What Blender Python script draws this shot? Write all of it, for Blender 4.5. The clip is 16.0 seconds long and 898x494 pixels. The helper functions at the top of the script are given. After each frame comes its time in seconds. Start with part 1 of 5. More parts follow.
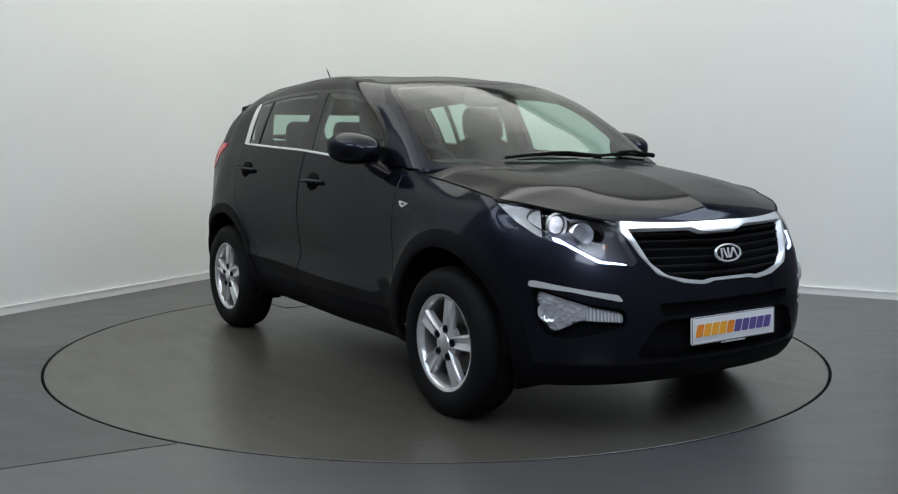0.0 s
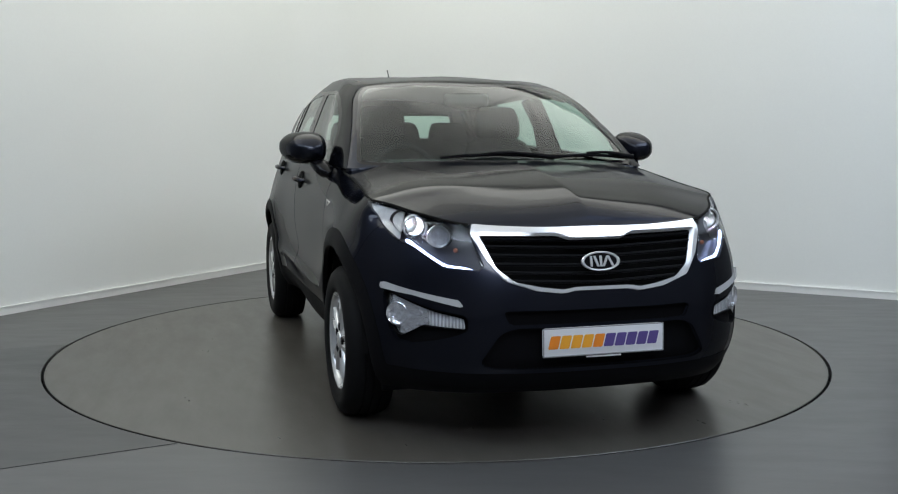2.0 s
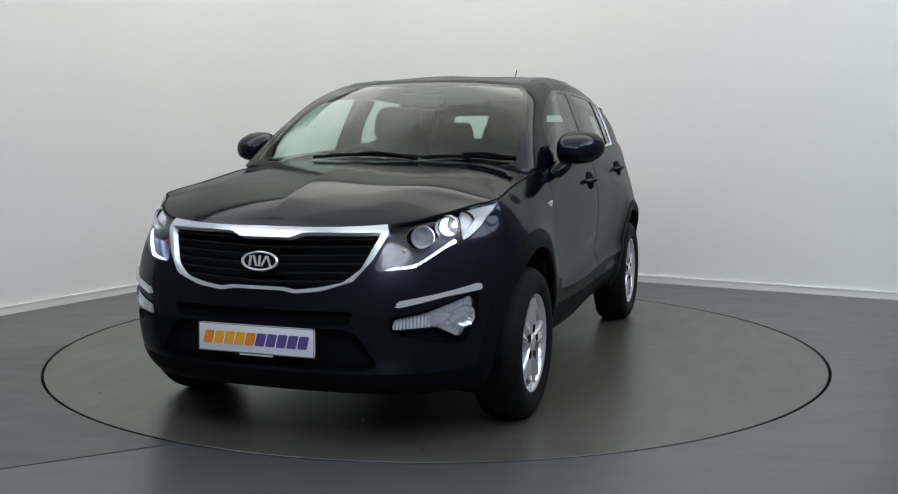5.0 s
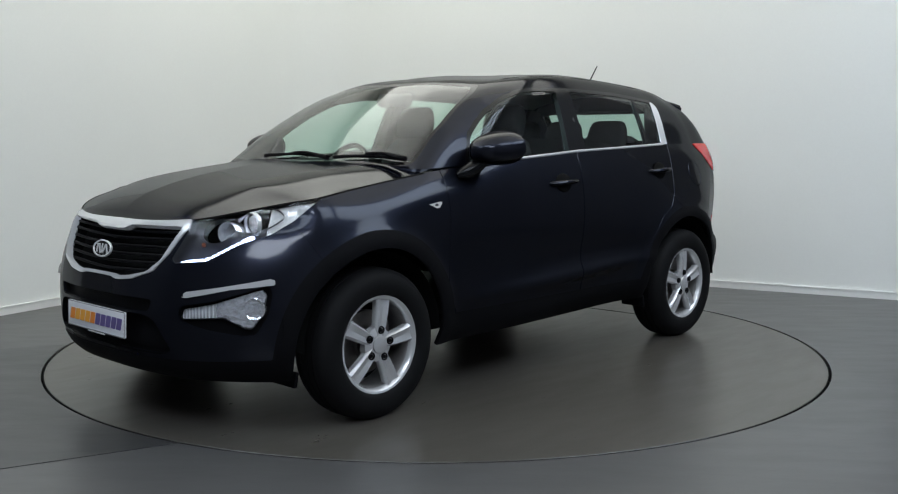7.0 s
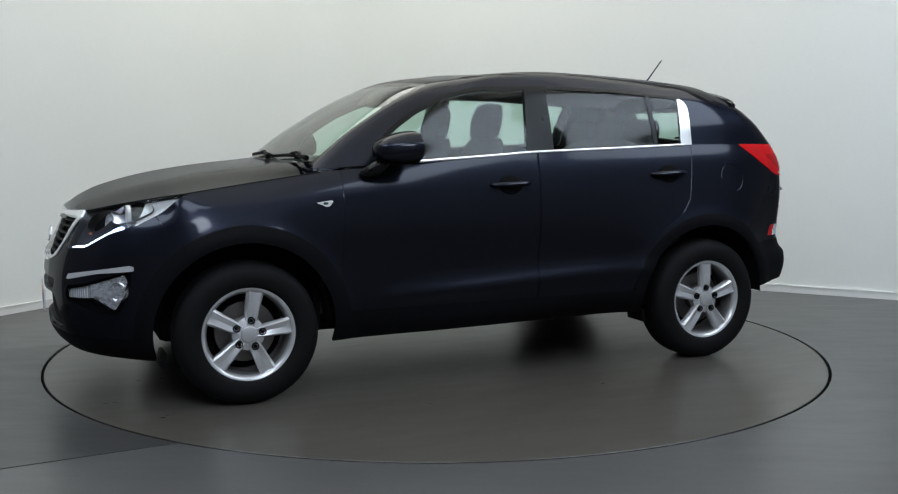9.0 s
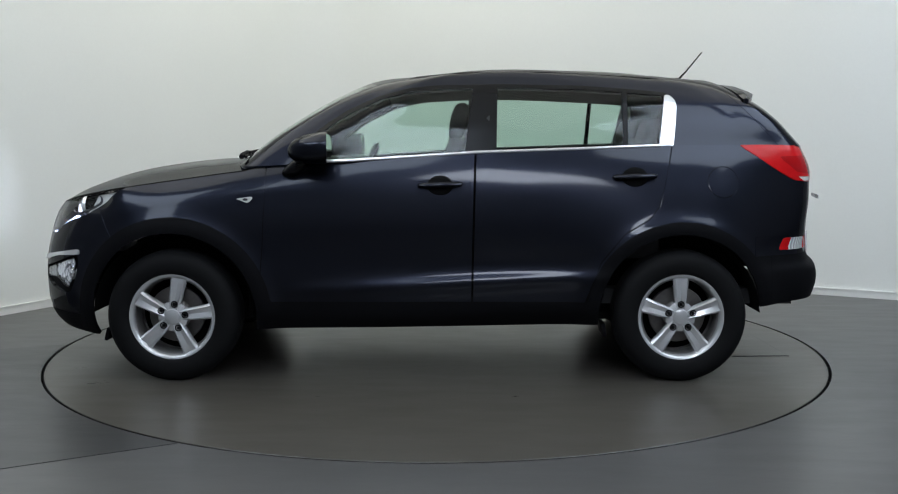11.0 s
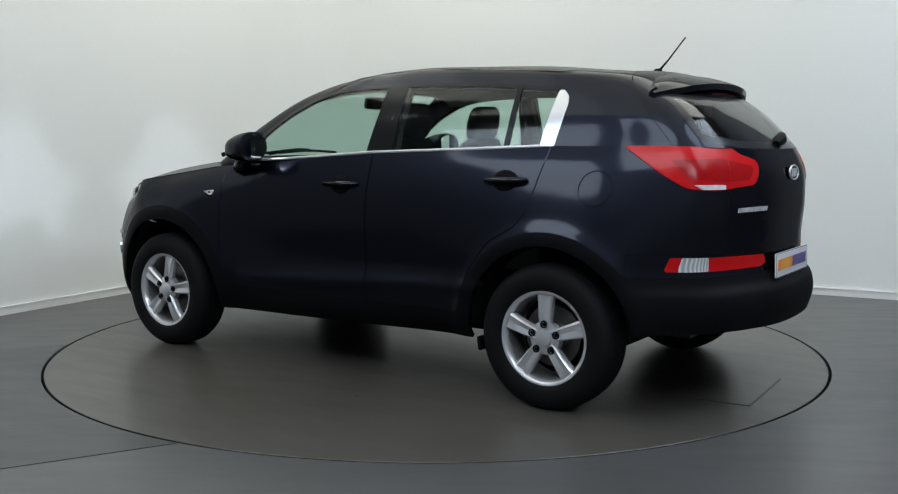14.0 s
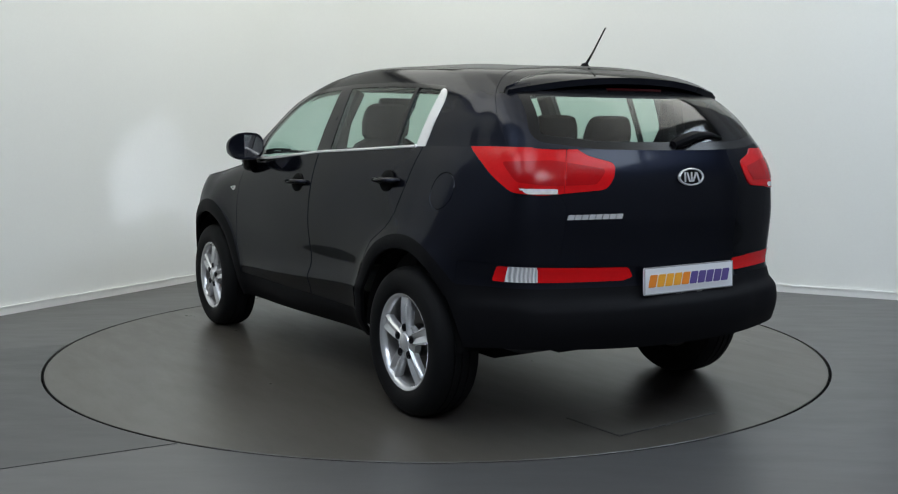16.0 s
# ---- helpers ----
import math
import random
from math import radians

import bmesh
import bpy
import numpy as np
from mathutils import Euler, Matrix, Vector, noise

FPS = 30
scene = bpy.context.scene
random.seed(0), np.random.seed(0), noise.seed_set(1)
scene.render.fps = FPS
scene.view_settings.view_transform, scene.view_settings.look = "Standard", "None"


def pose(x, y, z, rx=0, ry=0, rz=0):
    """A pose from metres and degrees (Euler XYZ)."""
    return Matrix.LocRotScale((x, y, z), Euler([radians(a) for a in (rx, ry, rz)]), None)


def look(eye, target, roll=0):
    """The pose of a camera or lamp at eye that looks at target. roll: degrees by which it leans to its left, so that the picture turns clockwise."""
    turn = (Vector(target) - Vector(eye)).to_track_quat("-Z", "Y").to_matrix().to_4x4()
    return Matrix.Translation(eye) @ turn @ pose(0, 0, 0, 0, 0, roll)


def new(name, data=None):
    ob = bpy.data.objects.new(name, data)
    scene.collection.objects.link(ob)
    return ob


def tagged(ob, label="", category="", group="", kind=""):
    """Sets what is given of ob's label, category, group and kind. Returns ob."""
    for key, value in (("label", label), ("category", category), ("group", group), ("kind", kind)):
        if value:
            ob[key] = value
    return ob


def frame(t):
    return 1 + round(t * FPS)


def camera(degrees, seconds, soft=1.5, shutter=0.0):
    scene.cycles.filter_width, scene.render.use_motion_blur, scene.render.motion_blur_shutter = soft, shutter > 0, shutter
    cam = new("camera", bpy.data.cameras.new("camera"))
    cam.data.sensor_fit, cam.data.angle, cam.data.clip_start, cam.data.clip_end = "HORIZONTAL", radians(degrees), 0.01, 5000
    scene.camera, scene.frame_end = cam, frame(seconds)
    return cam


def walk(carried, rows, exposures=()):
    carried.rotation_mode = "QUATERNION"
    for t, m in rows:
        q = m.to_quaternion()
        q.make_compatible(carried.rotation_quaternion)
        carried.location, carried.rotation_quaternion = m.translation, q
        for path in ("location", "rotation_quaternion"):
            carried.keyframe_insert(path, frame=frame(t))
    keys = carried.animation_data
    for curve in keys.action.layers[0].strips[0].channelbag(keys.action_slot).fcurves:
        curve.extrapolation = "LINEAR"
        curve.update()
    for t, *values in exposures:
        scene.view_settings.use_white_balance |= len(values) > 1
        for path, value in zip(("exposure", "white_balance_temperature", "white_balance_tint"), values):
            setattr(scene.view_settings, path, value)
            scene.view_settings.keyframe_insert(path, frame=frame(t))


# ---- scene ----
# Camera on a fixed stand before a turntable; the turntable's axis is the world's origin.
cam = camera(48.95, 16.0, soft=1.15)
EYE = Vector((0.0, -6.0045, 1.2596))
AIM = EYE + Vector((0.01131, 0.99394, -0.10935))
walk(cam, [(0.0, look(EYE, AIM)), (16.0, look(EYE, AIM))], exposures=[(0.0, 0.0), (16.0, 0.0)])

# The room is closed: all light comes from the ceiling panels, one of them an added fill, and the car's daytime running
# lamps.
world = bpy.data.worlds.new("world")
world.use_nodes = True
world.node_tree.nodes["Background"].inputs[0].default_value = (0.5, 0.55, 0.6, 1)
world.node_tree.nodes["Background"].inputs[1].default_value = 0.02
scene.world = world

PANEL_LOW = 0.6
PANEL_RISE = 2.2
PANEL_COOL = 5.0
# strength of the added fill that brightens what faces the camera
FILL_FRONT = 14.0
DRL_GLOW = 7.0
BULB_GLOW = 6800.0


# ---- materials ----
def material(name, color, rough=0.5, metal=0.0, coat=0.0, grain=0.0, scale=40.0, bump=0.0, spec=0.5, stains=0.0, stain_scale=1.2, coat_rough=0.05):
    m = bpy.data.materials.new(name)
    m.use_nodes = True
    n, link = m.node_tree.nodes, m.node_tree.links.new
    b = n["Principled BSDF"]
    b.inputs["Base Color"].default_value = (*color, 1)
    b.inputs["Roughness"].default_value = rough
    b.inputs["Metallic"].default_value = metal
    b.inputs["Coat Weight"].default_value = coat
    b.inputs["Coat Roughness"].default_value = coat_rough
    b.inputs["Specular IOR Level"].default_value = spec
    if grain or stains or bump:
        co = n.new("ShaderNodeTexCoord")
        fine = n.new("ShaderNodeTexNoise")
        fine.inputs["Scale"].default_value = scale
        fine.inputs["Detail"].default_value = 5
        broad = n.new("ShaderNodeTexNoise")
        broad.inputs["Scale"].default_value = stain_scale
        broad.inputs["Detail"].default_value = 4
        for t in (fine, broad):
            link(co.outputs["Object"], t.inputs["Vector"])
        ma = n.new("ShaderNodeMath")
        ma.operation = "MULTIPLY_ADD"
        link(fine.outputs["Fac"], ma.inputs[0])
        ma.inputs[1].default_value, ma.inputs[2].default_value = 2 * grain, 1 - grain
        mb = n.new("ShaderNodeMath")
        mb.operation = "MULTIPLY_ADD"
        link(broad.outputs["Fac"], mb.inputs[0])
        mb.inputs[1].default_value, mb.inputs[2].default_value = 2 * stains, 1 - stains
        mc = n.new("ShaderNodeMath")
        mc.operation = "MULTIPLY"
        link(ma.outputs[0], mc.inputs[0])
        link(mb.outputs[0], mc.inputs[1])
        mix = n.new("ShaderNodeVectorMath")
        mix.operation = "SCALE"
        mix.inputs[0].default_value = color
        link(mc.outputs[0], mix.inputs["Scale"])
        link(mix.outputs[0], b.inputs["Base Color"])
        mr = n.new("ShaderNodeMath")
        mr.operation = "MULTIPLY"
        link(mb.outputs[0], mr.inputs[0])
        mr.inputs[1].default_value = rough
        link(mr.outputs[0], b.inputs["Roughness"])
        if bump:
            bp = n.new("ShaderNodeBump")
            bp.inputs["Strength"].default_value = bump
            bp.inputs["Distance"].default_value = 0.002
            link(fine.outputs["Fac"], bp.inputs["Height"])
            link(bp.outputs["Normal"], b.inputs["Normal"])
    return m


def glass(name, tint, rough=0.06, gloss=0.035):
    """Thin pane: tinted see-through with a Fresnel gloss."""
    m = bpy.data.materials.new(name)
    m.use_nodes = True
    n, link = m.node_tree.nodes, m.node_tree.links.new
    n.remove(n["Principled BSDF"])
    clear = n.new("ShaderNodeBsdfTransparent")
    clear.inputs[0].default_value = (*tint, 1)
    shine = n.new("ShaderNodeBsdfGlossy")
    shine.inputs["Roughness"].default_value = rough
    lw = n.new("ShaderNodeLayerWeight")
    lw.inputs["Blend"].default_value = 0.5
    steep = n.new("ShaderNodeMath")
    steep.operation = "POWER"
    link(lw.outputs["Facing"], steep.inputs[0])
    steep.inputs[1].default_value = 4.5
    fr = n.new("ShaderNodeMath")
    fr.operation = "MULTIPLY_ADD"
    link(steep.outputs[0], fr.inputs[0])
    fr.inputs[1].default_value, fr.inputs[2].default_value = 0.92, gloss
    mix = n.new("ShaderNodeMixShader")
    link(fr.outputs[0], mix.inputs[0])
    link(clear.outputs[0], mix.inputs[1])
    link(shine.outputs[0], mix.inputs[2])
    link(mix.outputs[0], n["Material Output"].inputs["Surface"])
    return m


def glow(name, color, strength):
    m = bpy.data.materials.new(name)
    m.use_nodes = True
    b = m.node_tree.nodes["Principled BSDF"]
    b.inputs["Base Color"].default_value = (*color, 1)
    b.inputs["Emission Color"].default_value = (*color, 1)
    b.inputs["Emission Strength"].default_value = strength
    return m


WALL = material("wall_paint", (0.78, 0.79, 0.765), 0.55, grain=0.02, scale=60, bump=0.05, stains=0.03, stain_scale=0.7)
CEILING = material("ceiling_paint", (0.55, 0.55, 0.53), 0.8, grain=0.02, scale=50, bump=0.05)
CURTAIN = material("grey_curtain", (0.20, 0.20, 0.21), 0.9, grain=0.2, scale=80, stains=0.1)
SKIRTING = material("skirting_paint", (0.78, 0.78, 0.76), 0.35, grain=0.03, scale=30)
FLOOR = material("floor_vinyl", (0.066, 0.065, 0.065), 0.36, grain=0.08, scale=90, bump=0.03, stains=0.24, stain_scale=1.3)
# Darker vinyl: the shade painted beside the turntable, and the hatch's joint.
FLOOR_SHADE_JOINT = material("shade_and_joint_vinyl", (0.035, 0.035, 0.036), 0.36, grain=0.08, scale=90, bump=0.03, stains=0.24, stain_scale=1.3)
DISC = material("turntable_vinyl", (0.065, 0.059, 0.051), 0.34, grain=0.08, scale=90, bump=0.03, stains=0.20, stain_scale=1.4)
PIT = material("pit_black", (0.006, 0.006, 0.006), 0.9, spec=0.08)
PAINT = material("dark_navy_metallic_paint", (0.0152, 0.0172, 0.0262), 0.33, metal=0.9, coat=0.45, coat_rough=0.09, grain=0.2, scale=900, spec=0.0)
PAINT.node_tree.nodes["Principled BSDF"].inputs["Specular Tint"].default_value = (0.10, 0.11, 0.15, 1)
PLASTIC = material("black_grained_plastic", (0.0055, 0.0055, 0.0065), 0.55, grain=0.2, scale=300, bump=0.15, spec=0.05)
GLOSS_BLACK = material("gloss_black", (0.006, 0.006, 0.007), 0.22, spec=0.22)
RUBBER = material("tyre_rubber", (0.0055, 0.0055, 0.006), 0.7, grain=0.15, scale=120, bump=0.2, spec=0.14)
CHROME = material("satin_chrome", (0.80, 0.80, 0.81), 0.20, metal=0.55)
MIRROR = material("mirror_silver", (0.9, 0.9, 0.9), 0.01, metal=1.0)
ALLOY = material("silver_alloy_paint", (0.66, 0.66, 0.67), 0.27, metal=0.6, grain=0.06, scale=200, coat=0.3)
# the wheel's inner alloy, with the shade behind the spokes put into its colour
BARREL = material("shaded_alloy", (0.16, 0.155, 0.15), 0.5, metal=0.5, grain=0.2, scale=40)
STEEL = material("brake_steel", (0.20, 0.19, 0.18), 0.45, metal=0.9, grain=0.2, scale=60)
TRIM = material("interior_trim", (0.020, 0.020, 0.021), 0.75, grain=0.15, scale=150, bump=0.1)
CLOTH = material("seat_cloth", (0.011, 0.011, 0.012), 0.9, grain=0.12, scale=260, bump=0.06)
LINING = material("headlining", (0.20, 0.20, 0.19), 0.95, grain=0.1, scale=200)
RED = material("red_lamp_lens", (0.58, 0.004, 0.006), 0.25, coat=0.22, spec=0.20, grain=0.08, scale=25, coat_rough=0.2)
RED_DEEP = material("deep_red_lamp_band", (0.38, 0.002, 0.004), 0.25, coat=0.22, spec=0.20, coat_rough=0.2)
RED_DARK = material("dark_red_lens", (0.06, 0.003, 0.004), 0.3, spec=0.2)
CLEAR_LAMP = material("clear_lamp_lens", (0.76, 0.75, 0.72), 0.15, coat=0.8, grain=0.25, scale=60)
AMBER = material("amber_bulb", (0.30, 0.10, 0.05), 0.3)
REFLECTOR = material("lamp_reflector", (0.78, 0.79, 0.80), 0.15, metal=0.5, grain=0.3, scale=45)
LAMP_DARK = material("lamp_housing_grey", (0.06, 0.06, 0.065), 0.30, metal=0.3)
WHITE = material("white_plate", (0.72, 0.72, 0.74), 0.35, grain=0.02)
ORANGE = material("orange_print", (0.80, 0.24, 0.02), 0.4)
YELLOW = material("amber_print", (0.85, 0.38, 0.03), 0.4)
PURPLE = material("purple_print", (0.10, 0.07, 0.24), 0.4)
FACET = material("faceted_reflector", (0.92, 0.92, 0.94), 0.06, metal=0.75)
RIBBED = material("ribbed_clear_lens", (0.62, 0.61, 0.59), 0.14, coat=0.8)


def relief(mat, texture, scale, strength, direction=""):
    """Breaks a lamp's surface into facets or ribs."""
    n, link = mat.node_tree.nodes, mat.node_tree.links.new
    co = n.new("ShaderNodeTexCoord")
    t = n.new(texture)
    t.inputs["Scale"].default_value = scale
    if direction:
        t.bands_direction = direction
    link(co.outputs["Object"], t.inputs["Vector"])
    bp = n.new("ShaderNodeBump")
    bp.inputs["Strength"].default_value = strength
    bp.inputs["Distance"].default_value = 0.008
    link(t.outputs[0], bp.inputs["Height"])
    link(bp.outputs["Normal"], n["Principled BSDF"].inputs["Normal"])
    if direction:
        r = n.new("ShaderNodeMapRange")
        r.inputs["To Min"].default_value, r.inputs["To Max"].default_value = 0.42, 0.80
        link(t.outputs[0], r.inputs["Value"])
        link(r.outputs["Result"], n["Principled BSDF"].inputs["Base Color"])


relief(FACET, "ShaderNodeTexVoronoi", 42, 0.5)
relief(RIBBED, "ShaderNodeTexWave", 26, 0.6, "Y")


def scuffs(mat, rough):
    """Wiped streaks and worn patches: uneven gloss and small pale marks on a floor."""
    n, link = mat.node_tree.nodes, mat.node_tree.links.new
    co = n.new("ShaderNodeTexCoord")
    stretch = n.new("ShaderNodeMapping")
    stretch.inputs["Rotation"].default_value = (0, 0, 0.5)
    stretch.inputs["Scale"].default_value = (1.0, 3.5, 1.0)
    link(co.outputs["Object"], stretch.inputs["Vector"])
    streak = n.new("ShaderNodeTexNoise")
    streak.inputs["Scale"].default_value = 2.2
    streak.inputs["Detail"].default_value = 8
    streak.inputs["Roughness"].default_value = 0.65
    link(stretch.outputs[0], streak.inputs["Vector"])
    r = n.new("ShaderNodeMapRange")
    r.inputs["From Min"].default_value, r.inputs["From Max"].default_value = 0.3, 0.7
    r.inputs["To Min"].default_value, r.inputs["To Max"].default_value = rough - 0.03, rough + 0.05
    link(streak.outputs["Fac"], r.inputs["Value"])
    b = n["Principled BSDF"]
    link(r.outputs["Result"], b.inputs["Roughness"])
    dots = n.new("ShaderNodeTexNoise")
    dots.inputs["Scale"].default_value = 23
    dots.inputs["Detail"].default_value = 2
    link(co.outputs["Object"], dots.inputs["Vector"])
    pale = n.new("ShaderNodeMapRange")
    pale.inputs["From Min"].default_value, pale.inputs["From Max"].default_value = 0.80, 0.86
    pale.inputs["To Min"].default_value, pale.inputs["To Max"].default_value = 1.0, 1.25
    link(dots.outputs["Fac"], pale.inputs["Value"])
    old = b.inputs["Base Color"].links[0].from_socket
    mul = n.new("ShaderNodeVectorMath")
    mul.operation = "SCALE"
    link(old, mul.inputs[0])
    link(pale.outputs["Result"], mul.inputs["Scale"])
    link(mul.outputs[0], b.inputs["Base Color"])


for _m, _r in ((FLOOR, 0.33), (FLOOR_SHADE_JOINT, 0.33), (DISC, 0.30)):
    scuffs(_m, _r)
GLASS = glass("tinted_glass", (0.70, 0.84, 0.78), rough=0.05, gloss=0.04)
LENS = glass("lamp_cover", (0.93, 0.94, 0.96), gloss=0.022)
BULB = glow("headlamp_bulb", (0.80, 0.86, 1.0), BULB_GLOW)
DRL = glow("running_lamp_white", (0.50, 0.62, 1.0), DRL_GLOW)


# ---- mesh helpers ----
def part(name, bm, mat, parent, label="", smooth=True, at=None):
    """Links a bmesh as one mesh object under its thing or part."""
    me = bpy.data.meshes.new(name)
    bmesh.ops.recalc_face_normals(bm, faces=bm.faces[:])
    for f in bm.faces:
        f.smooth = smooth
    bm.to_mesh(me)
    bm.free()
    me.materials.append(mat)
    if smooth:
        me.set_sharp_from_angle(angle=radians(35))
    return link_part(name, me, parent, label, at)


def link_part(name, me, parent, label="", at=None):
    ob = new(name, me)
    ob.parent = parent
    if at is not None:
        ob.matrix_basis = at
    if label:
        tagged(ob, label)
    return ob


def box(bm, size, m=None, bevel=0.0, seg=2):
    geo = bmesh.ops.create_cube(bm, size=1.0, matrix=(m or Matrix()) @ Matrix.Diagonal((*size, 1)))
    if bevel:
        edges = list({e for v in geo["verts"] for e in v.link_edges})
        bmesh.ops.bevel(bm, geom=edges, offset=bevel, segments=seg, profile=0.5, affect="EDGES")


def lathe(bm, profile, n=48, axis="Y", m=None):
    """Turns (radius, along) points about an axis."""
    rings = []
    m = m or Matrix()
    for k in range(n):
        a = 2 * math.pi * k / n
        c, s = math.cos(a), math.sin(a)
        ring = []
        for r, h in profile:
            p = {"Y": (r * c, h, r * s), "Z": (r * c, r * s, h), "X": (h, r * c, r * s)}[axis]
            ring.append(bm.verts.new(m @ Vector(p)))
        rings.append(ring)
    for k in range(n):
        a, b = rings[k], rings[(k + 1) % n]
        for i in range(len(profile) - 1):
            bm.faces.new((a[i], b[i], b[i + 1], a[i + 1]))


def tube(bm, points, radius, n=8, flat=1.0):
    """A round bar along points; flat squashes it in z."""
    rings = []
    pts = [Vector(p) for p in points]
    for i, p in enumerate(pts):
        d = (pts[min(i + 1, len(pts) - 1)] - pts[max(i - 1, 0)]).normalized()
        side = d.cross(Vector((0, 0, 1)))
        side = side.normalized() if side.length > 1e-4 else Vector((1, 0, 0))
        up = side.cross(d)
        r = radius[i] if isinstance(radius, (list, tuple)) else radius
        rings.append([bm.verts.new(p + side * r * math.cos(2 * math.pi * k / n) + up * r * flat * math.sin(2 * math.pi * k / n)) for k in range(n)])
    for a, b in zip(rings, rings[1:]):
        for k in range(n):
            bm.faces.new((a[k], a[(k + 1) % n], b[(k + 1) % n], b[k]))
    bm.faces.new(rings[0][::-1])
    bm.faces.new(rings[-1])


def prism(bm, outline, depth, m=None, bevel=0.0):
    """A flat outline in its xy plane, given thickness along z."""
    m = m or Matrix()
    low = [bm.verts.new(m @ Vector((x, y, 0))) for x, y in outline]
    high = [bm.verts.new(m @ Vector((x, y, depth))) for x, y in outline]
    k = len(outline)
    faces = [bm.faces.new(low[::-1]), bm.faces.new(high)]
    for i in range(k):
        faces.append(bm.faces.new((low[i], low[(i + 1) % k], high[(i + 1) % k], high[i])))
    if bevel:
        bmesh.ops.bevel(bm, geom=list(faces[1].edges), offset=bevel, segments=2, profile=0.5, affect="EDGES")


def loft(bm, levels, n=20):
    """A padded body from rounded cross-sections, each (centre, depth in x, width in y), upwards."""
    rows = []
    for (x, y, z), deep, wide in levels:
        row = []
        for k in range(n):
            c, s = math.cos(2 * math.pi * k / n), math.sin(2 * math.pi * k / n)
            row.append(bm.verts.new((x + deep / 2 * math.copysign(abs(c) ** 0.6, c), y + wide / 2 * math.copysign(abs(s) ** 0.45, s), z)))
        rows.append(row)
    for a, b in zip(rows, rows[1:]):
        for k in range(n):
            bm.faces.new((a[k], a[(k + 1) % n], b[(k + 1) % n], b[k]))
    bm.faces.new(rows[0][::-1])
    bm.faces.new(rows[-1])


def hermite(keys, values, at):
    """Smooth curve through (key, value) rows."""
    keys, values, at = np.asarray(keys, float), np.asarray(values, float), np.asarray(at, float)
    d = np.diff(values, axis=0) / np.diff(keys).reshape(-1, *[1] * (values.ndim - 1))
    h = np.diff(keys).reshape(-1, *[1] * (values.ndim - 1))
    tan = np.concatenate([d[:1], (d[:-1] * h[1:] + d[1:] * h[:-1]) / (h[1:] + h[:-1]), d[-1:]])
    i = np.clip(np.searchsorted(keys, at, side="right") - 1, 0, len(keys) - 2)
    step = keys[i + 1] - keys[i]
    t = np.clip((at - keys[i]) / step, 0, 1)
    shape = (-1, *[1] * (values.ndim - 1))
    t, step = t.reshape(shape), step.reshape(shape)
    return ((2 * t**3 - 3 * t**2 + 1) * values[i] + (t**3 - 2 * t**2 + t) * step * tan[i]
            + (-2 * t**3 + 3 * t**2) * values[i + 1] + (t**3 - t**2) * step * tan[i + 1])


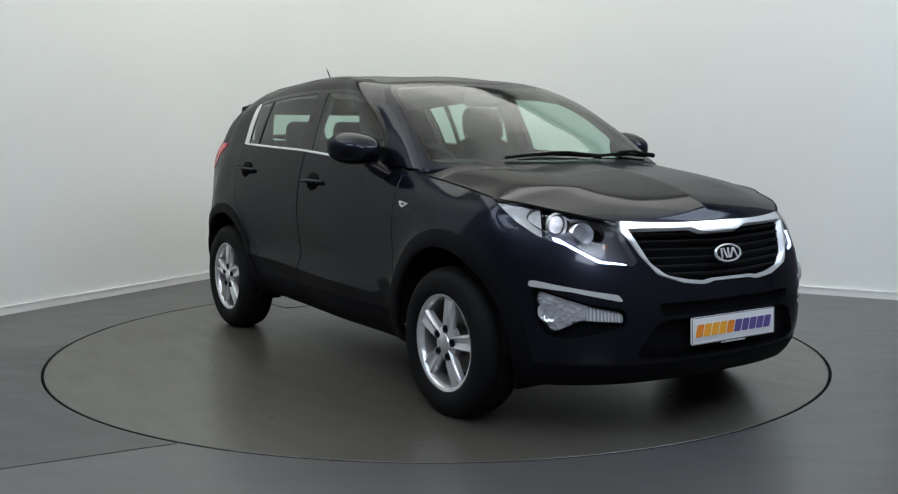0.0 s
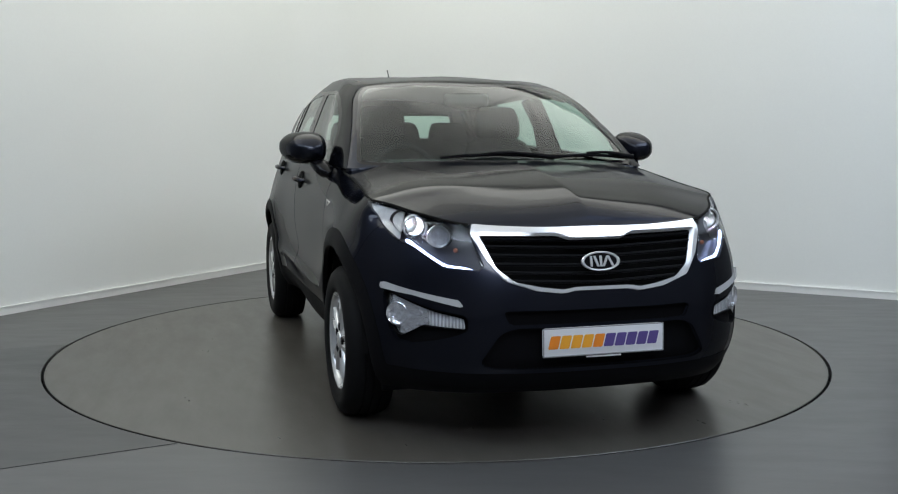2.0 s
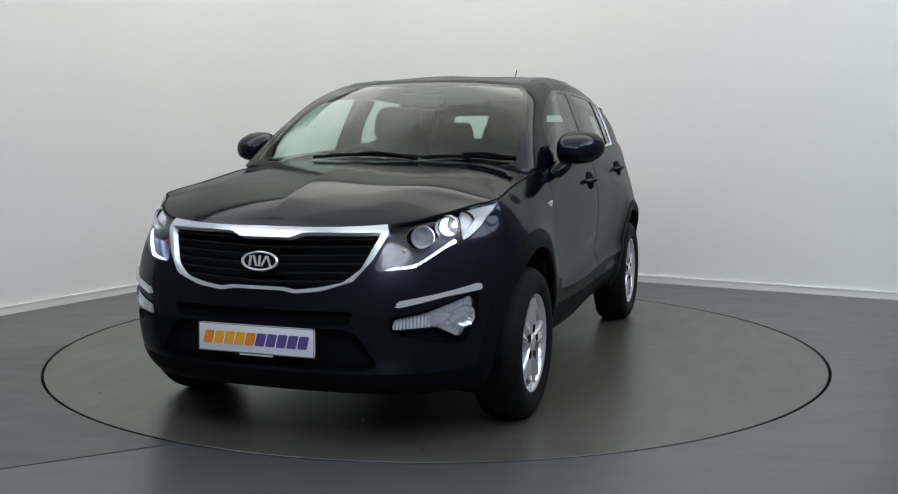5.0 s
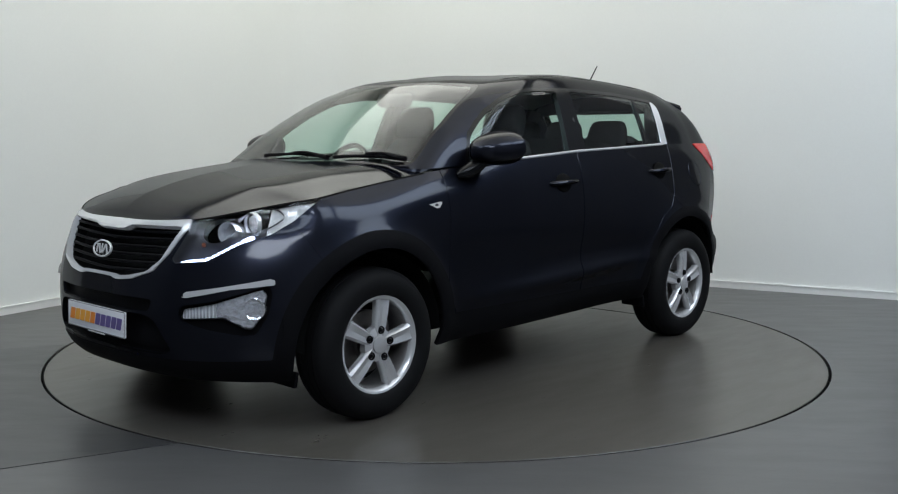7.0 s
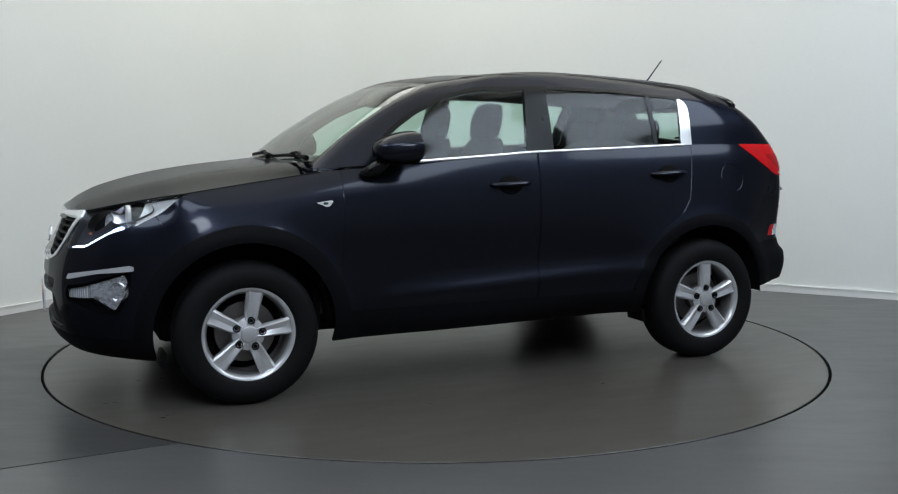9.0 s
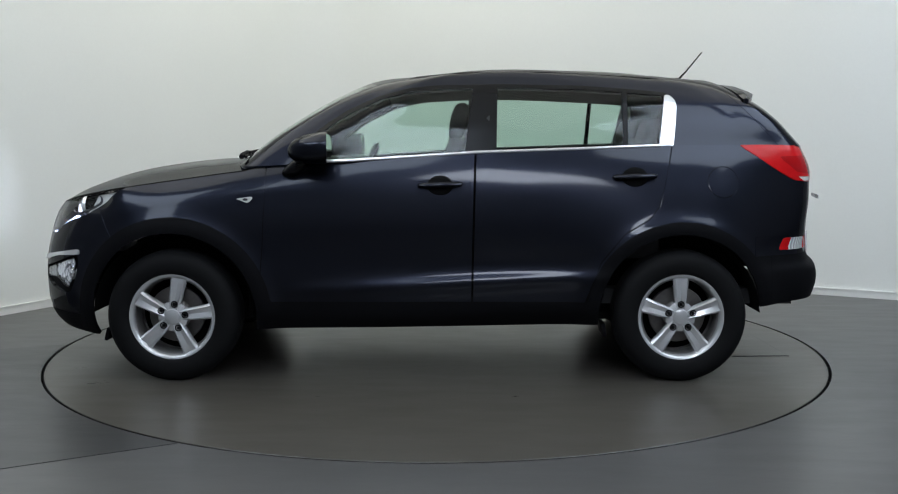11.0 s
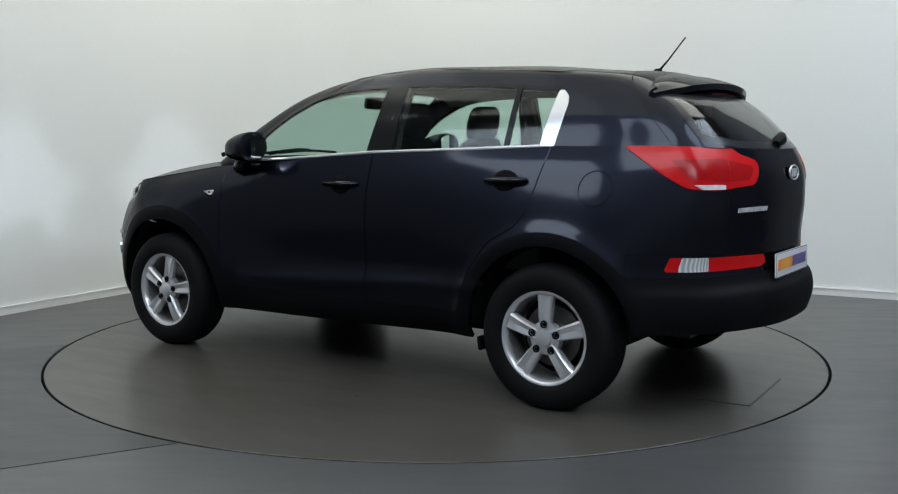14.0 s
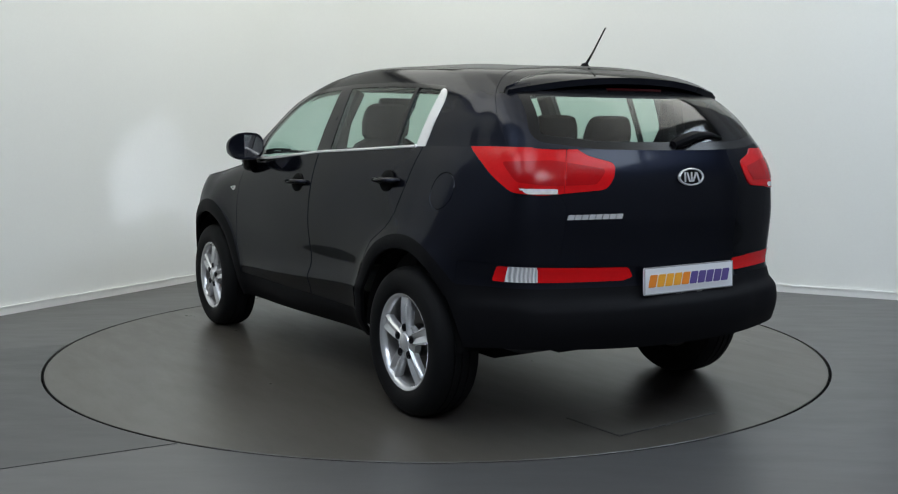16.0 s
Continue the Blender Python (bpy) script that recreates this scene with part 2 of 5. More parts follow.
class Skin:
    """A triangulated sheet with its own smooth normals, which can be cut along curves."""

    def __init__(self, v, n, f):
        self.v, self.n, self.f = np.asarray(v, float), np.asarray(n, float), np.asarray(f, int).reshape(-1, 3)

    @classmethod
    def grid(cls, p, flip=False):
        a, b = p.shape[:2]
        n = np.cross(np.gradient(p, axis=0), np.gradient(p, axis=1))
        n /= np.maximum(np.linalg.norm(n, axis=2, keepdims=True), 1e-9)
        if flip:
            n = -n
        if np.abs(p[:, 0] - p[:, -1]).max() < 1e-6:   # a closed sheet: one normal along its seam
            seam = n[:, 0] + n[:, -1]
            seam /= np.maximum(np.linalg.norm(seam, axis=1, keepdims=True), 1e-9)
            n[:, 0] = n[:, -1] = seam
        i = np.arange(a * b).reshape(a, b)
        q = [i[:-1, :-1].ravel(), i[1:, :-1].ravel(), i[1:, 1:].ravel(), i[:-1, 1:].ravel()]
        if flip:
            q = q[::-1]
        f = np.concatenate([np.stack([q[0], q[1], q[2]], 1), np.stack([q[0], q[2], q[3]], 1)])
        return cls(p.reshape(-1, 3), n.reshape(-1, 3), f)

    def cut(self, field):
        """The parts where the field is below and above nought."""
        val = field(self.v)
        val = np.where(np.abs(val) < 1e-6, 1e-6, val)
        neg = (val < 0)[self.f]
        k = neg.sum(1)
        low, high = [self.f[k == 3]], [self.f[k == 0]]
        v, n, extra_v, extra_n, seen = self.v, self.n, [], [], {}
        a_list, b_list = [], []

        def mid(i, j):
            key = (i, j) if i < j else (j, i)
            if key not in seen:
                t = val[i] / (val[i] - val[j])
                seen[key] = len(v) + len(extra_v)
                extra_v.append(v[i] + (v[j] - v[i]) * t)
                nn = n[i] + (n[j] - n[i]) * t
                extra_n.append(nn / max(np.linalg.norm(nn), 1e-9))
            return seen[key]

        for tri, c in zip(self.f[(k == 1) | (k == 2)], k[(k == 1) | (k == 2)]):
            lone = [s for s in range(3) if (val[tri[s]] < 0) == (c == 1)][0]
            p, q, r = tri[lone], tri[(lone + 1) % 3], tri[(lone + 2) % 3]
            x, y = mid(p, q), mid(p, r)
            one, two = [(p, x, y)], [(x, q, r), (x, r, y)]
            (a_list if c == 1 else b_list).extend(one)
            (b_list if c == 1 else a_list).extend(two)
        if extra_v:
            v, n = np.concatenate([v, extra_v]), np.concatenate([n, extra_n])
        if a_list:
            low.append(np.array(a_list))
        if b_list:
            high.append(np.array(b_list))
        return Skin(v, n, np.concatenate(low)), Skin(v, n, np.concatenate(high))

    def inside(self, field):
        return self.cut(field)[0]

    def push(self, d):
        return Skin(self.v + self.n * d, self.n, self.f)

    def largest(self):
        """Its largest connected piece."""
        root = list(range(len(self.v)))

        def top(i):
            while root[i] != i:
                root[i] = root[root[i]]
                i = root[i]
            return i
        for a, b, c in self.f.tolist():
            root[top(a)] = top(b)
            root[top(b)] = top(c)
        owner = np.array([top(i) for i in self.f[:, 0].tolist()])
        ids, n = np.unique(owner, return_counts=True)
        return Skin(self.v, self.n, self.f[owner == ids[np.argmax(n)]])

    def mirrored(self):
        s = np.array([1, -1, 1.0])
        return Skin(self.v * s, self.n * s, self.f[:, ::-1])


def sheet(name, skin, mat, parent, rim=0.012, label=""):
    """Links a skin as one mesh, its edge folded inwards by rim so that it has thickness."""
    if not len(skin.f):
        return None
    used, f = np.unique(skin.f, return_inverse=True)
    f = f.reshape(-1, 3)
    v, n = skin.v[used], skin.n[used]
    f = f[(f[:, 0] != f[:, 1]) & (f[:, 1] != f[:, 2]) & (f[:, 0] != f[:, 2])]
    faces, verts, norms = f.tolist(), v.tolist(), n.tolist()
    if rim:
        count = {}
        for t in faces:
            for i in range(3):
                a, b = t[i], t[(i + 1) % 3]
                key = (min(a, b), max(a, b))
                count[key] = None if key in count else (a, b)
        edge = [e for e in count.values() if e and not (abs(v[e[0]][1]) < 1e-7 and abs(v[e[1]][1]) < 1e-7)]
        fold = {}
        for a, b in edge:
            for i in (a, b):
                if i not in fold:
                    fold[i] = len(verts)
                    verts.append((v[i] - n[i] * 0.0015).tolist())
                    verts.append((v[i] - n[i] * rim).tolist())
                    norms += [n[i].tolist()] * 2
            p, q = fold[a], fold[b]
            faces += [[b, a, p, q], [q, p, p + 1, q + 1]]
    me = bpy.data.meshes.new(name)
    me.from_pydata(verts, [], faces)
    me.polygons.foreach_set("use_smooth", [True] * len(faces))
    me.normals_split_custom_set_from_vertices(norms)
    me.materials.append(mat)
    return link_part(name, me, parent, label)


def polygon(points, axes):
    """Signed distance to a closed outline in the plane that axes() gives; below nought inside."""
    pts = np.asarray(points, float)

    def field(v):
        p = axes(v)
        best, odd = np.full(len(p), 1e9), np.zeros(len(p), bool)
        for a, b in zip(pts, np.roll(pts, -1, axis=0)):
            e, w = b - a, p - a
            t = np.clip((w @ e) / max(e @ e, 1e-12), 0, 1)
            best = np.minimum(best, np.linalg.norm(w - t[:, None] * e, axis=1))
            cross = (a[1] > p[:, 1]) != (b[1] > p[:, 1])
            with np.errstate(divide="ignore", invalid="ignore"):
                xx = a[0] + (p[:, 1] - a[1]) * e[0] / (e[1] if abs(e[1]) > 1e-12 else 1e-12)
            odd ^= cross & (p[:, 0] < xx)
        return np.where(odd, -best, best)
    return field


def rounded(points, r=0.02, n=4):
    """The outline with its corners rounded off."""
    out = []
    k = len(points)
    for i in range(k):
        a, b, c = (Vector(points[(i + j) % k]) for j in (-1, 0, 1))
        d, e = min(r, (a - b).length * 0.45), min(r, (c - b).length * 0.45)
        p, q = b + (a - b).normalized() * d, b + (c - b).normalized() * e
        for s in range(n + 1):
            t = s / n
            out.append(tuple((1 - t) ** 2 * p + 2 * t * (1 - t) * b + t * t * q))
    return out


def side_xz(v):
    return v[:, [0, 2]]


def face_yz(v):
    return v[:, [1, 2]]


def front_wrap(v):
    """Along the plan from the nose's middle round the corner, and the height."""
    return np.stack([2.2 - v[:, 0] + np.abs(v[:, 1]), v[:, 2]], 1)


def rear_wrap(v):
    return np.stack([v[:, 0] + 2.2 + np.abs(v[:, 1]), v[:, 2]], 1)


def where(*fields):
    """Inside all of the fields."""
    return lambda v: np.max([f(v) for f in fields], axis=0)


def grown(field, d):
    return lambda v: field(v) - d


LEFT, RIGHT = (lambda v: 0.02 - v[:, 1]), (lambda v: v[:, 1] + 0.02)
FRONT, REAR = (lambda v: 0.9 - v[:, 0]), (lambda v: v[:, 0] + 1.3)


# ---- the room ----
CORNER = Vector((-1.249, 4.309, 0))
ALONG_LEFT = Vector((-0.495, -0.869, 0)).normalized()
ALONG_RIGHT = Vector((0.874, -0.486, 0)).normalized()
LONG, WIDE, HIGH, TABLE_R, WHITE_TO = 12.0, 10.5, 4.2, 2.262, 5.6


def room(a, b, z=0.0):
    """A point of the room: metres along the left wall and along the right wall from their corner."""
    return CORNER + ALONG_LEFT * a + ALONG_RIGHT * b + Vector((0, 0, z))


def strip_wall(name, path, thick, low, high, mat, label, category, bulge=0.0):
    """A wall along plan points, with thickness away from the room."""
    bm = bmesh.new()
    pts = [room(a, b) for a, b in path]
    mid = room(LONG / 2, WIDE / 2)
    rows = []
    for i, p in enumerate(pts):
        d = (pts[min(i + 1, len(pts) - 1)] - pts[max(i - 1, 0)]).normalized()
        out = Vector((-d.y, d.x, 0))
        if out.dot(p - mid) < 0:
            out = -out
        q = p + out * thick
        rows.append([bm.verts.new((p.x, p.y, low)), bm.verts.new((p.x, p.y, high)), bm.verts.new((q.x, q.y, high)), bm.verts.new((q.x, q.y, low))])
    for a, b in zip(rows, rows[1:]):
        for k in range(4):
            bm.faces.new((a[k], b[k], b[(k + 1) % 4], a[(k + 1) % 4]))
    bm.faces.new(rows[0])
    bm.faces.new(rows[-1][::-1])
    ob = part(name, bm, mat, None)
    return tagged(ob, label, category, kind="structure")


def corner_path(r, inset, n=14):
    """The two seen walls as one line, with a rounded corner."""
    path = [(WHITE_TO, inset)]
    for i in range(n + 1):
        a = math.pi / 2 * i / n
        path.append((inset + r - (r) * math.sin(a), inset + r - r * math.cos(a)))
    return path + [(inset, WHITE_TO)]


strip_wall("wall_north", corner_path(0.55, 0.0), 0.15, 0.0, HIGH, WALL, "smooth white painted studio wall with a rounded corner", "wall")
strip_wall("wall_west", [(LONG, 0.0), (WHITE_TO, 0.0)], 0.15, 0.0, HIGH, CURTAIN, "grey studio side wall", "wall")
strip_wall("wall_south", [(LONG, 0.0), (LONG, WIDE)], 0.15, 0.0, HIGH, CURTAIN, "grey studio wall behind the camera", "wall")
strip_wall("wall_east", [(0.0, WHITE_TO), (0.0, WIDE), (LONG, WIDE)], 0.15, 0.0, HIGH, CURTAIN, "grey studio side wall", "wall")
strip_wall("baseboard", corner_path(0.55, 0.018), 0.015, 0.0, 0.052, SKIRTING, "white painted baseboard along the studio wall", "baseboard")
strip_wall("trim", corner_path(0.55, 0.022), 0.019, 0.052, 0.062, SKIRTING, "white rounded cap along the top of the baseboard", "trim")

bm = bmesh.new()
bmesh.ops.create_grid(bm, x_segments=1, y_segments=1, size=1)
for v, (a, b) in zip(bm.verts, [(-0.2, -0.2), (LONG + 0.2, -0.2), (-0.2, WIDE + 0.2), (LONG + 0.2, WIDE + 0.2)]):
    v.co = room(a, b, HIGH)
bmesh.ops.solidify(bm, geom=bm.faces[:], thickness=-0.1)
tagged(part("ceiling", bm, CEILING, None, smooth=False), "white painted studio ceiling", "ceiling", kind="structure")


def ring_floor(name, r, outer, mat, z):
    """A floor sheet with a round hole; outer gives the edge's distance for each direction."""
    bm = bmesh.new()
    n = 240
    inn, low, out = [], [], []
    for k in range(n):
        a = 2 * math.pi * k / n
        d = Vector((math.cos(a), math.sin(a), 0))
        inn.append(bm.verts.new(d * r + Vector((0, 0, z))))
        low.append(bm.verts.new(d * r + Vector((0, 0, z - 0.06))))
        out.append(bm.verts.new(d * outer(d) + Vector((0, 0, z))))
    for k in range(n):
        j = (k + 1) % n
        bm.faces.new((inn[k], inn[j], out[j], out[k]))
        bm.faces.new((low[k], low[j], inn[j], inn[k]))
    return part(name, bm, mat, None)


def to_walls(d):
    """How far the room reaches from the turntable's axis in the direction d."""
    best = 1e9
    for base, nrm in ((room(0, 0), ALONG_RIGHT), (room(0, 0), ALONG_LEFT), (room(0, WIDE), ALONG_RIGHT), (room(LONG, 0), ALONG_LEFT)):
        k = d.dot(nrm)
        if abs(k) > 1e-6:
            t = base.dot(nrm) / k
            if t > 0:
                best = min(best, t)
    return best + 0.1


tagged(ring_floor("floor", TABLE_R + 0.013, to_walls, FLOOR, 0.0), "grey satin vinyl studio floor with faint scuffs", "floor", kind="structure")
bm = bmesh.new()
lathe(bm, [(0.01, -0.058), (TABLE_R + 0.2, -0.058), (TABLE_R + 0.2, -0.10), (0.01, -0.10)], 96, "Z")
tagged(part("pit", bm, PIT, None), "dark pit under the turntable's edge", "pit", kind="structure")

# Soft shade on the floor beside the turntable, put in as a darker sheet.
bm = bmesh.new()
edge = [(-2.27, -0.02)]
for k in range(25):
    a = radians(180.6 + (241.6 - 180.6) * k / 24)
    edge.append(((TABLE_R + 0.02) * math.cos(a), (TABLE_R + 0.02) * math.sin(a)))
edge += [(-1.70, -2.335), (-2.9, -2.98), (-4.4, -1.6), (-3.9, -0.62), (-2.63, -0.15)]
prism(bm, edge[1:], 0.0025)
tagged(part("floor_shade", bm, FLOOR_SHADE_JOINT, None, smooth=False), "soft shade on the floor beside the turntable, drawn as a thin darker sheet", "floor sheet", kind="structure")


def turntable():
    ob = tagged(new("turntable"), "round grey vinyl-topped car turntable level with the floor", "turntable")
    bm = bmesh.new()
    lathe(bm, [(0.0005, 0.0), (1.2, 0.0), (TABLE_R - 0.006, 0.0), (TABLE_R - 0.003, -0.003), (TABLE_R - 0.003, -0.055), (0.0005, -0.055)], 240, "Z")
    part("disc", bm, DISC, ob)
    bm = bmesh.new()
    lathe(bm, [(TABLE_R - 0.003, -0.05), (TABLE_R - 0.003, -0.002), (TABLE_R + 0.001, -0.002), (TABLE_R + 0.001, -0.05)], 240, "Z")
    part("edge_band", bm, PIT, ob, "black edge band of the turntable")
    # a square access hatch: a thin lid with a dark joint round it
    m = pose(-1.865, 0.05, 0, 0, 0, 3)
    bm = bmesh.new()
    box(bm, (0.337, 0.627, 0.003), m @ pose(0, 0, 0.0012))
    part("hatch_joint", bm, FLOOR_SHADE_JOINT, ob, "thin dark joint round the hatch")
    bm = bmesh.new()
    box(bm, (0.324, 0.614, 0.006), m @ pose(0, 0, 0.0006), 0.001, 1)
    part("hatch", bm, DISC, ob, "flush square access hatch")
    return ob


def ceiling_light(a, b, length, width, mat, turn=0.0):
    ob = tagged(new("ceiling_light"), "square white ceiling light panel out of view, switched on", "ceiling light", "ceiling lights")
    p = room(a, b, HIGH)
    ob.matrix_basis = pose(p.x, p.y, p.z, 0, 0, math.degrees(math.atan2(ALONG_LEFT.y, ALONG_LEFT.x)) + turn)
    bm = bmesh.new()
    box(bm, (length + 0.012, width + 0.012, 0.05), pose(0, 0, -0.026), 0.008, 2)
    part("frame", bm, SKIRTING, ob)
    bm = bmesh.new()
    box(bm, (length, width, 0.012), pose(0, 0, -0.056), 0.004, 1)
    part("diffuser", bm, mat, ob, "lit white diffuser")
    return ob


FRONT_FILL = glow("front_fill_diffuser", (0.80, 0.88, 1.0), FILL_FRONT)
COOL_PANEL = glow("cool_diffuser", (0.74, 0.86, 1.0), PANEL_COOL)
# the luminous ceiling over the corner: small tiles, turned up towards the two white walls
TILE_GLOW = {}
for i in range(6):
    for k in range(6):
        near = 0.75 + 1.0 * min(i, k)
        if near not in TILE_GLOW:
            TILE_GLOW[near] = glow("warm_diffuser", (0.972, 0.985, 0.935), PANEL_LOW + PANEL_RISE * math.exp(-(near / 2.4) ** 2))
        ceiling_light(0.75 + i, 0.75 + k, 0.985, 0.985, TILE_GLOW[near])
# cool panels; the last one is an added fill above and behind the camera
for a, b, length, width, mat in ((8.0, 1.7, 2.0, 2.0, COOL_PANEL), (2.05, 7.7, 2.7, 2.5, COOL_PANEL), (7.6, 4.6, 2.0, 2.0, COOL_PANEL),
                                 (4.75, 7.7, 2.0, 2.5, COOL_PANEL), (9.0, 7.4, 2.0, 2.0, FRONT_FILL)):
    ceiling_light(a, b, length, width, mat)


# ---- the car: x ahead, y to its left, z up, from the ground midway between the axles ----
AXLE, WHEEL_Z, TYRE_R = 1.318, 0.340, 0.345

# Half plan columns from the nose's middle round the side to the tail's middle: heights of the lower edge and of the shoulder line.
TOP_Z = [0.905, 0.907, 0.922, 0.957, 0.987, 1.003, 1.043, 1.10, 1.165, 1.205, 1.225, 1.225, 1.225, 1.222, 1.215, 1.21]
LOW_Z = [0.25, 0.25, 0.245, 0.235, 0.23, 0.24, 0.26, 0.265, 0.275, 0.285, 0.32, 0.375, 0.40, 0.41, 0.405, 0.40]


def nose(z):
    return hermite([0.20, 0.28, 0.36, 0.46, 0.60, 0.70, 0.80, 0.87, 0.93], [2.05, 2.14, 2.178, 2.19, 2.187, 2.168, 2.132, 2.10, 2.055], z)


def tail(z):
    return hermite([0.26, 0.34, 0.44, 0.54, 0.575, 0.605, 0.64, 0.76, 0.95, 1.10, 1.22], [-2.03, -2.16, -2.215, -2.225, -2.214, -2.182, -2.166, -2.160, -2.172, -2.164, -2.115], z)


def width_front(z):
    return hermite([0.2, 0.4, 0.6, 0.78, 0.90, 0.98, 1.05], [0.90, 0.925, 0.932, 0.927, 0.900, 0.862, 0.800], z)


def width_cowl(z):
    return hermite([0.25, 0.35, 0.5, 0.7, 0.9, 1.0, 1.06, 1.11], [0.83, 0.872, 0.898, 0.905, 0.895, 0.872, 0.842, 0.802], z)


def width_door(z):
    return hermite([0.25, 0.33, 0.46, 0.51, 0.56, 0.7, 0.9, 1.0, 1.1, 1.21], [0.80, 0.862, 0.892, 0.906, 0.892, 0.900, 0.894, 0.880, 0.855, 0.815], z)


def width_rear(z):
    return hermite([0.25, 0.4, 0.6, 0.78, 0.92, 1.05, 1.15, 1.23], [0.88, 0.918, 0.928, 0.920, 0.890, 0.850, 0.815, 0.778], z)


def lower_skin(rows=80, across=300):
    """The painted and clad sides from the sill to the shoulder, all round the car."""
    out = []
    top, low = np.array(TOP_Z), np.array(LOW_Z)
    keys = np.array([0, 0.30, 0.53, 0.76, 0.95, 1.16, 1.46, 1.88, 2.58, 3.38, 4.1, 4.4, 4.62, 4.82, 5.12, 5.54])
    full_keys = np.concatenate([-keys[:0:-1], keys])
    around = 2 * keys[-1]
    full_keys = np.concatenate([full_keys[-3:-1] - around, full_keys, full_keys[1:3] + around])
    at = np.linspace(-keys[-1], keys[-1], across * 2 + 1)
    for r in np.linspace(0, 1, rows):
        z = low + (top - low) * r
        f, t = nose(z), tail(z)
        wf, wa, wd, wr = width_front(z), width_cowl(z), width_door(z), width_rear(z)
        fade = np.clip((0.85 - z) / 0.25, 0, 1)   # the door crease rises towards the tail
        wd = np.where(np.arange(16) == 8, width_door(z + 0.018 * fade), np.where(np.arange(16) == 9, width_door(z - 0.022 * fade), wd))
        high = np.clip((z - 0.7) / 0.5, 0, 1)
        x = [f[0], f[1] - 0.016, f[2] - 0.075, f[3] - 0.205, f[4] - 0.36, 1.60, 1.32, 0.9, 0.2, -0.6, -1.32, -1.62, t[12] + 0.33 - 0.02 * high[12],
             t[13] + 0.175, t[14] + 0.045, t[15]]
        y = [0, 0.30, 0.52, wf[3] * 0.763, wf[4] * 0.882, wf[5] * 0.968, wf[6], wa[7], wd[8], wd[9], wr[10], wr[11] * 0.975,
             wr[12] * (0.87 + 0.06 * high[12]), wr[13] * (0.77 + 0.10 * high[13]), 0.40, 0]
        p = np.stack([np.array(x, float), np.array(y, float), z], 1)
        p = np.concatenate([p[:0:-1] * [1, -1, 1], p])
        p = np.concatenate([p[-3:-1], p, p[1:3]])
        out.append(hermite(full_keys, p, at))
    p = np.array(out)
    # the arches stand a little proud of the doors, with a soft hollow above the sill
    for cx in (AXLE, -AXLE):
        d = np.hypot(p[..., 0] - cx, p[..., 2] - 0.345)
        p[..., 1] += np.sign(p[..., 1]) * 0.016 * np.exp(-((d - 0.46) / 0.06) ** 2) * (np.abs(p[..., 1]) > 0.6)
    d = np.exp(-((p[..., 0] - 0.05) / 0.75) ** 4) * np.exp(-((p[..., 2] - 0.66) / 0.10) ** 2)
    p[..., 1] -= np.sign(p[..., 1]) * 0.012 * d
    return p


# Upper body: rings from the base of the glass to the roof's middle, half plan columns as above.
RING_BASE = [(1.075, 0, 1.115), (1.055, 0.30, 1.12), (1.015, 0.57, 1.125), (0.955, 0.782, 1.115), (0.735, 0.825, 1.125), (0.2, 0.823, 1.163),
             (-0.6, 0.813, 1.203), (-1.3, 0.778, 1.223), (-1.64, 0.752, 1.223), (-1.955, 0.672, 1.221), (-2.075, 0.38, 1.214), (-2.115, 0, 1.21)]
RING_LOW = [(0.785, 0, 1.335), (0.778, 0.28, 1.332), (0.745, 0.52, 1.33), (0.695, 0.697, 1.322), (0.515, 0.757, 1.325), (0.10, 0.752, 1.36),
            (-0.6, 0.745, 1.38), (-1.28, 0.712, 1.39), (-1.60, 0.692, 1.385), (-1.825, 0.628, 1.38), (-1.924, 0.36, 1.375), (-1.950, 0, 1.372)]
RING_HIGH = [(0.502, 0, 1.497), (0.495, 0.26, 1.496), (0.466, 0.47, 1.493), (0.400, 0.627, 1.488), (0.225, 0.676, 1.503), (-0.08, 0.668, 1.535),
             (-0.6, 0.668, 1.542), (-1.26, 0.645, 1.508), (-1.52, 0.625, 1.49), (-1.70, 0.565, 1.478), (-1.79, 0.33, 1.475), (-1.815, 0, 1.475)]
RING_EDGE = [(0.36, 0, 1.566), (0.35, 0.22, 1.565), (0.315, 0.41, 1.561), (0.245, 0.563, 1.553), (0.08, 0.610, 1.570), (-0.18, 0.605, 1.600),
             (-0.6, 0.605, 1.605), (-1.2, 0.585, 1.572), (-1.42, 0.565, 1.558), (-1.57, 0.49, 1.552), (-1.64, 0.28, 1.562), (-1.66, 0, 1.566)]
RING_ROOF = [(0.12, 0, 1.611), (0.11, 0.15, 1.610), (0.08, 0.28, 1.606), (0.0, 0.38, 1.605), (-0.10, 0.41, 1.612), (-0.30, 0.42, 1.630),
             (-0.65, 0.42, 1.634), (-1.1, 0.405, 1.616), (-1.27, 0.37, 1.602), (-1.38, 0.31, 1.594), (-1.43, 0.18, 1.596), (-1.44, 0, 1.597)]
RING_MID = [(-0.15, 0, 1.638), (-0.16, 0.004, 1.638), (-0.18, 0.006, 1.638), (-0.22, 0.006, 1.639), (-0.27, 0.006, 1.640), (-0.4, 0.006, 1.643),
            (-0.65, 0.006, 1.643), (-0.95, 0.006, 1.638), (-1.06, 0.006, 1.632), (-1.12, 0.006, 1.627), (-1.15, 0.004, 1.624), (-1.16, 0, 1.623)]


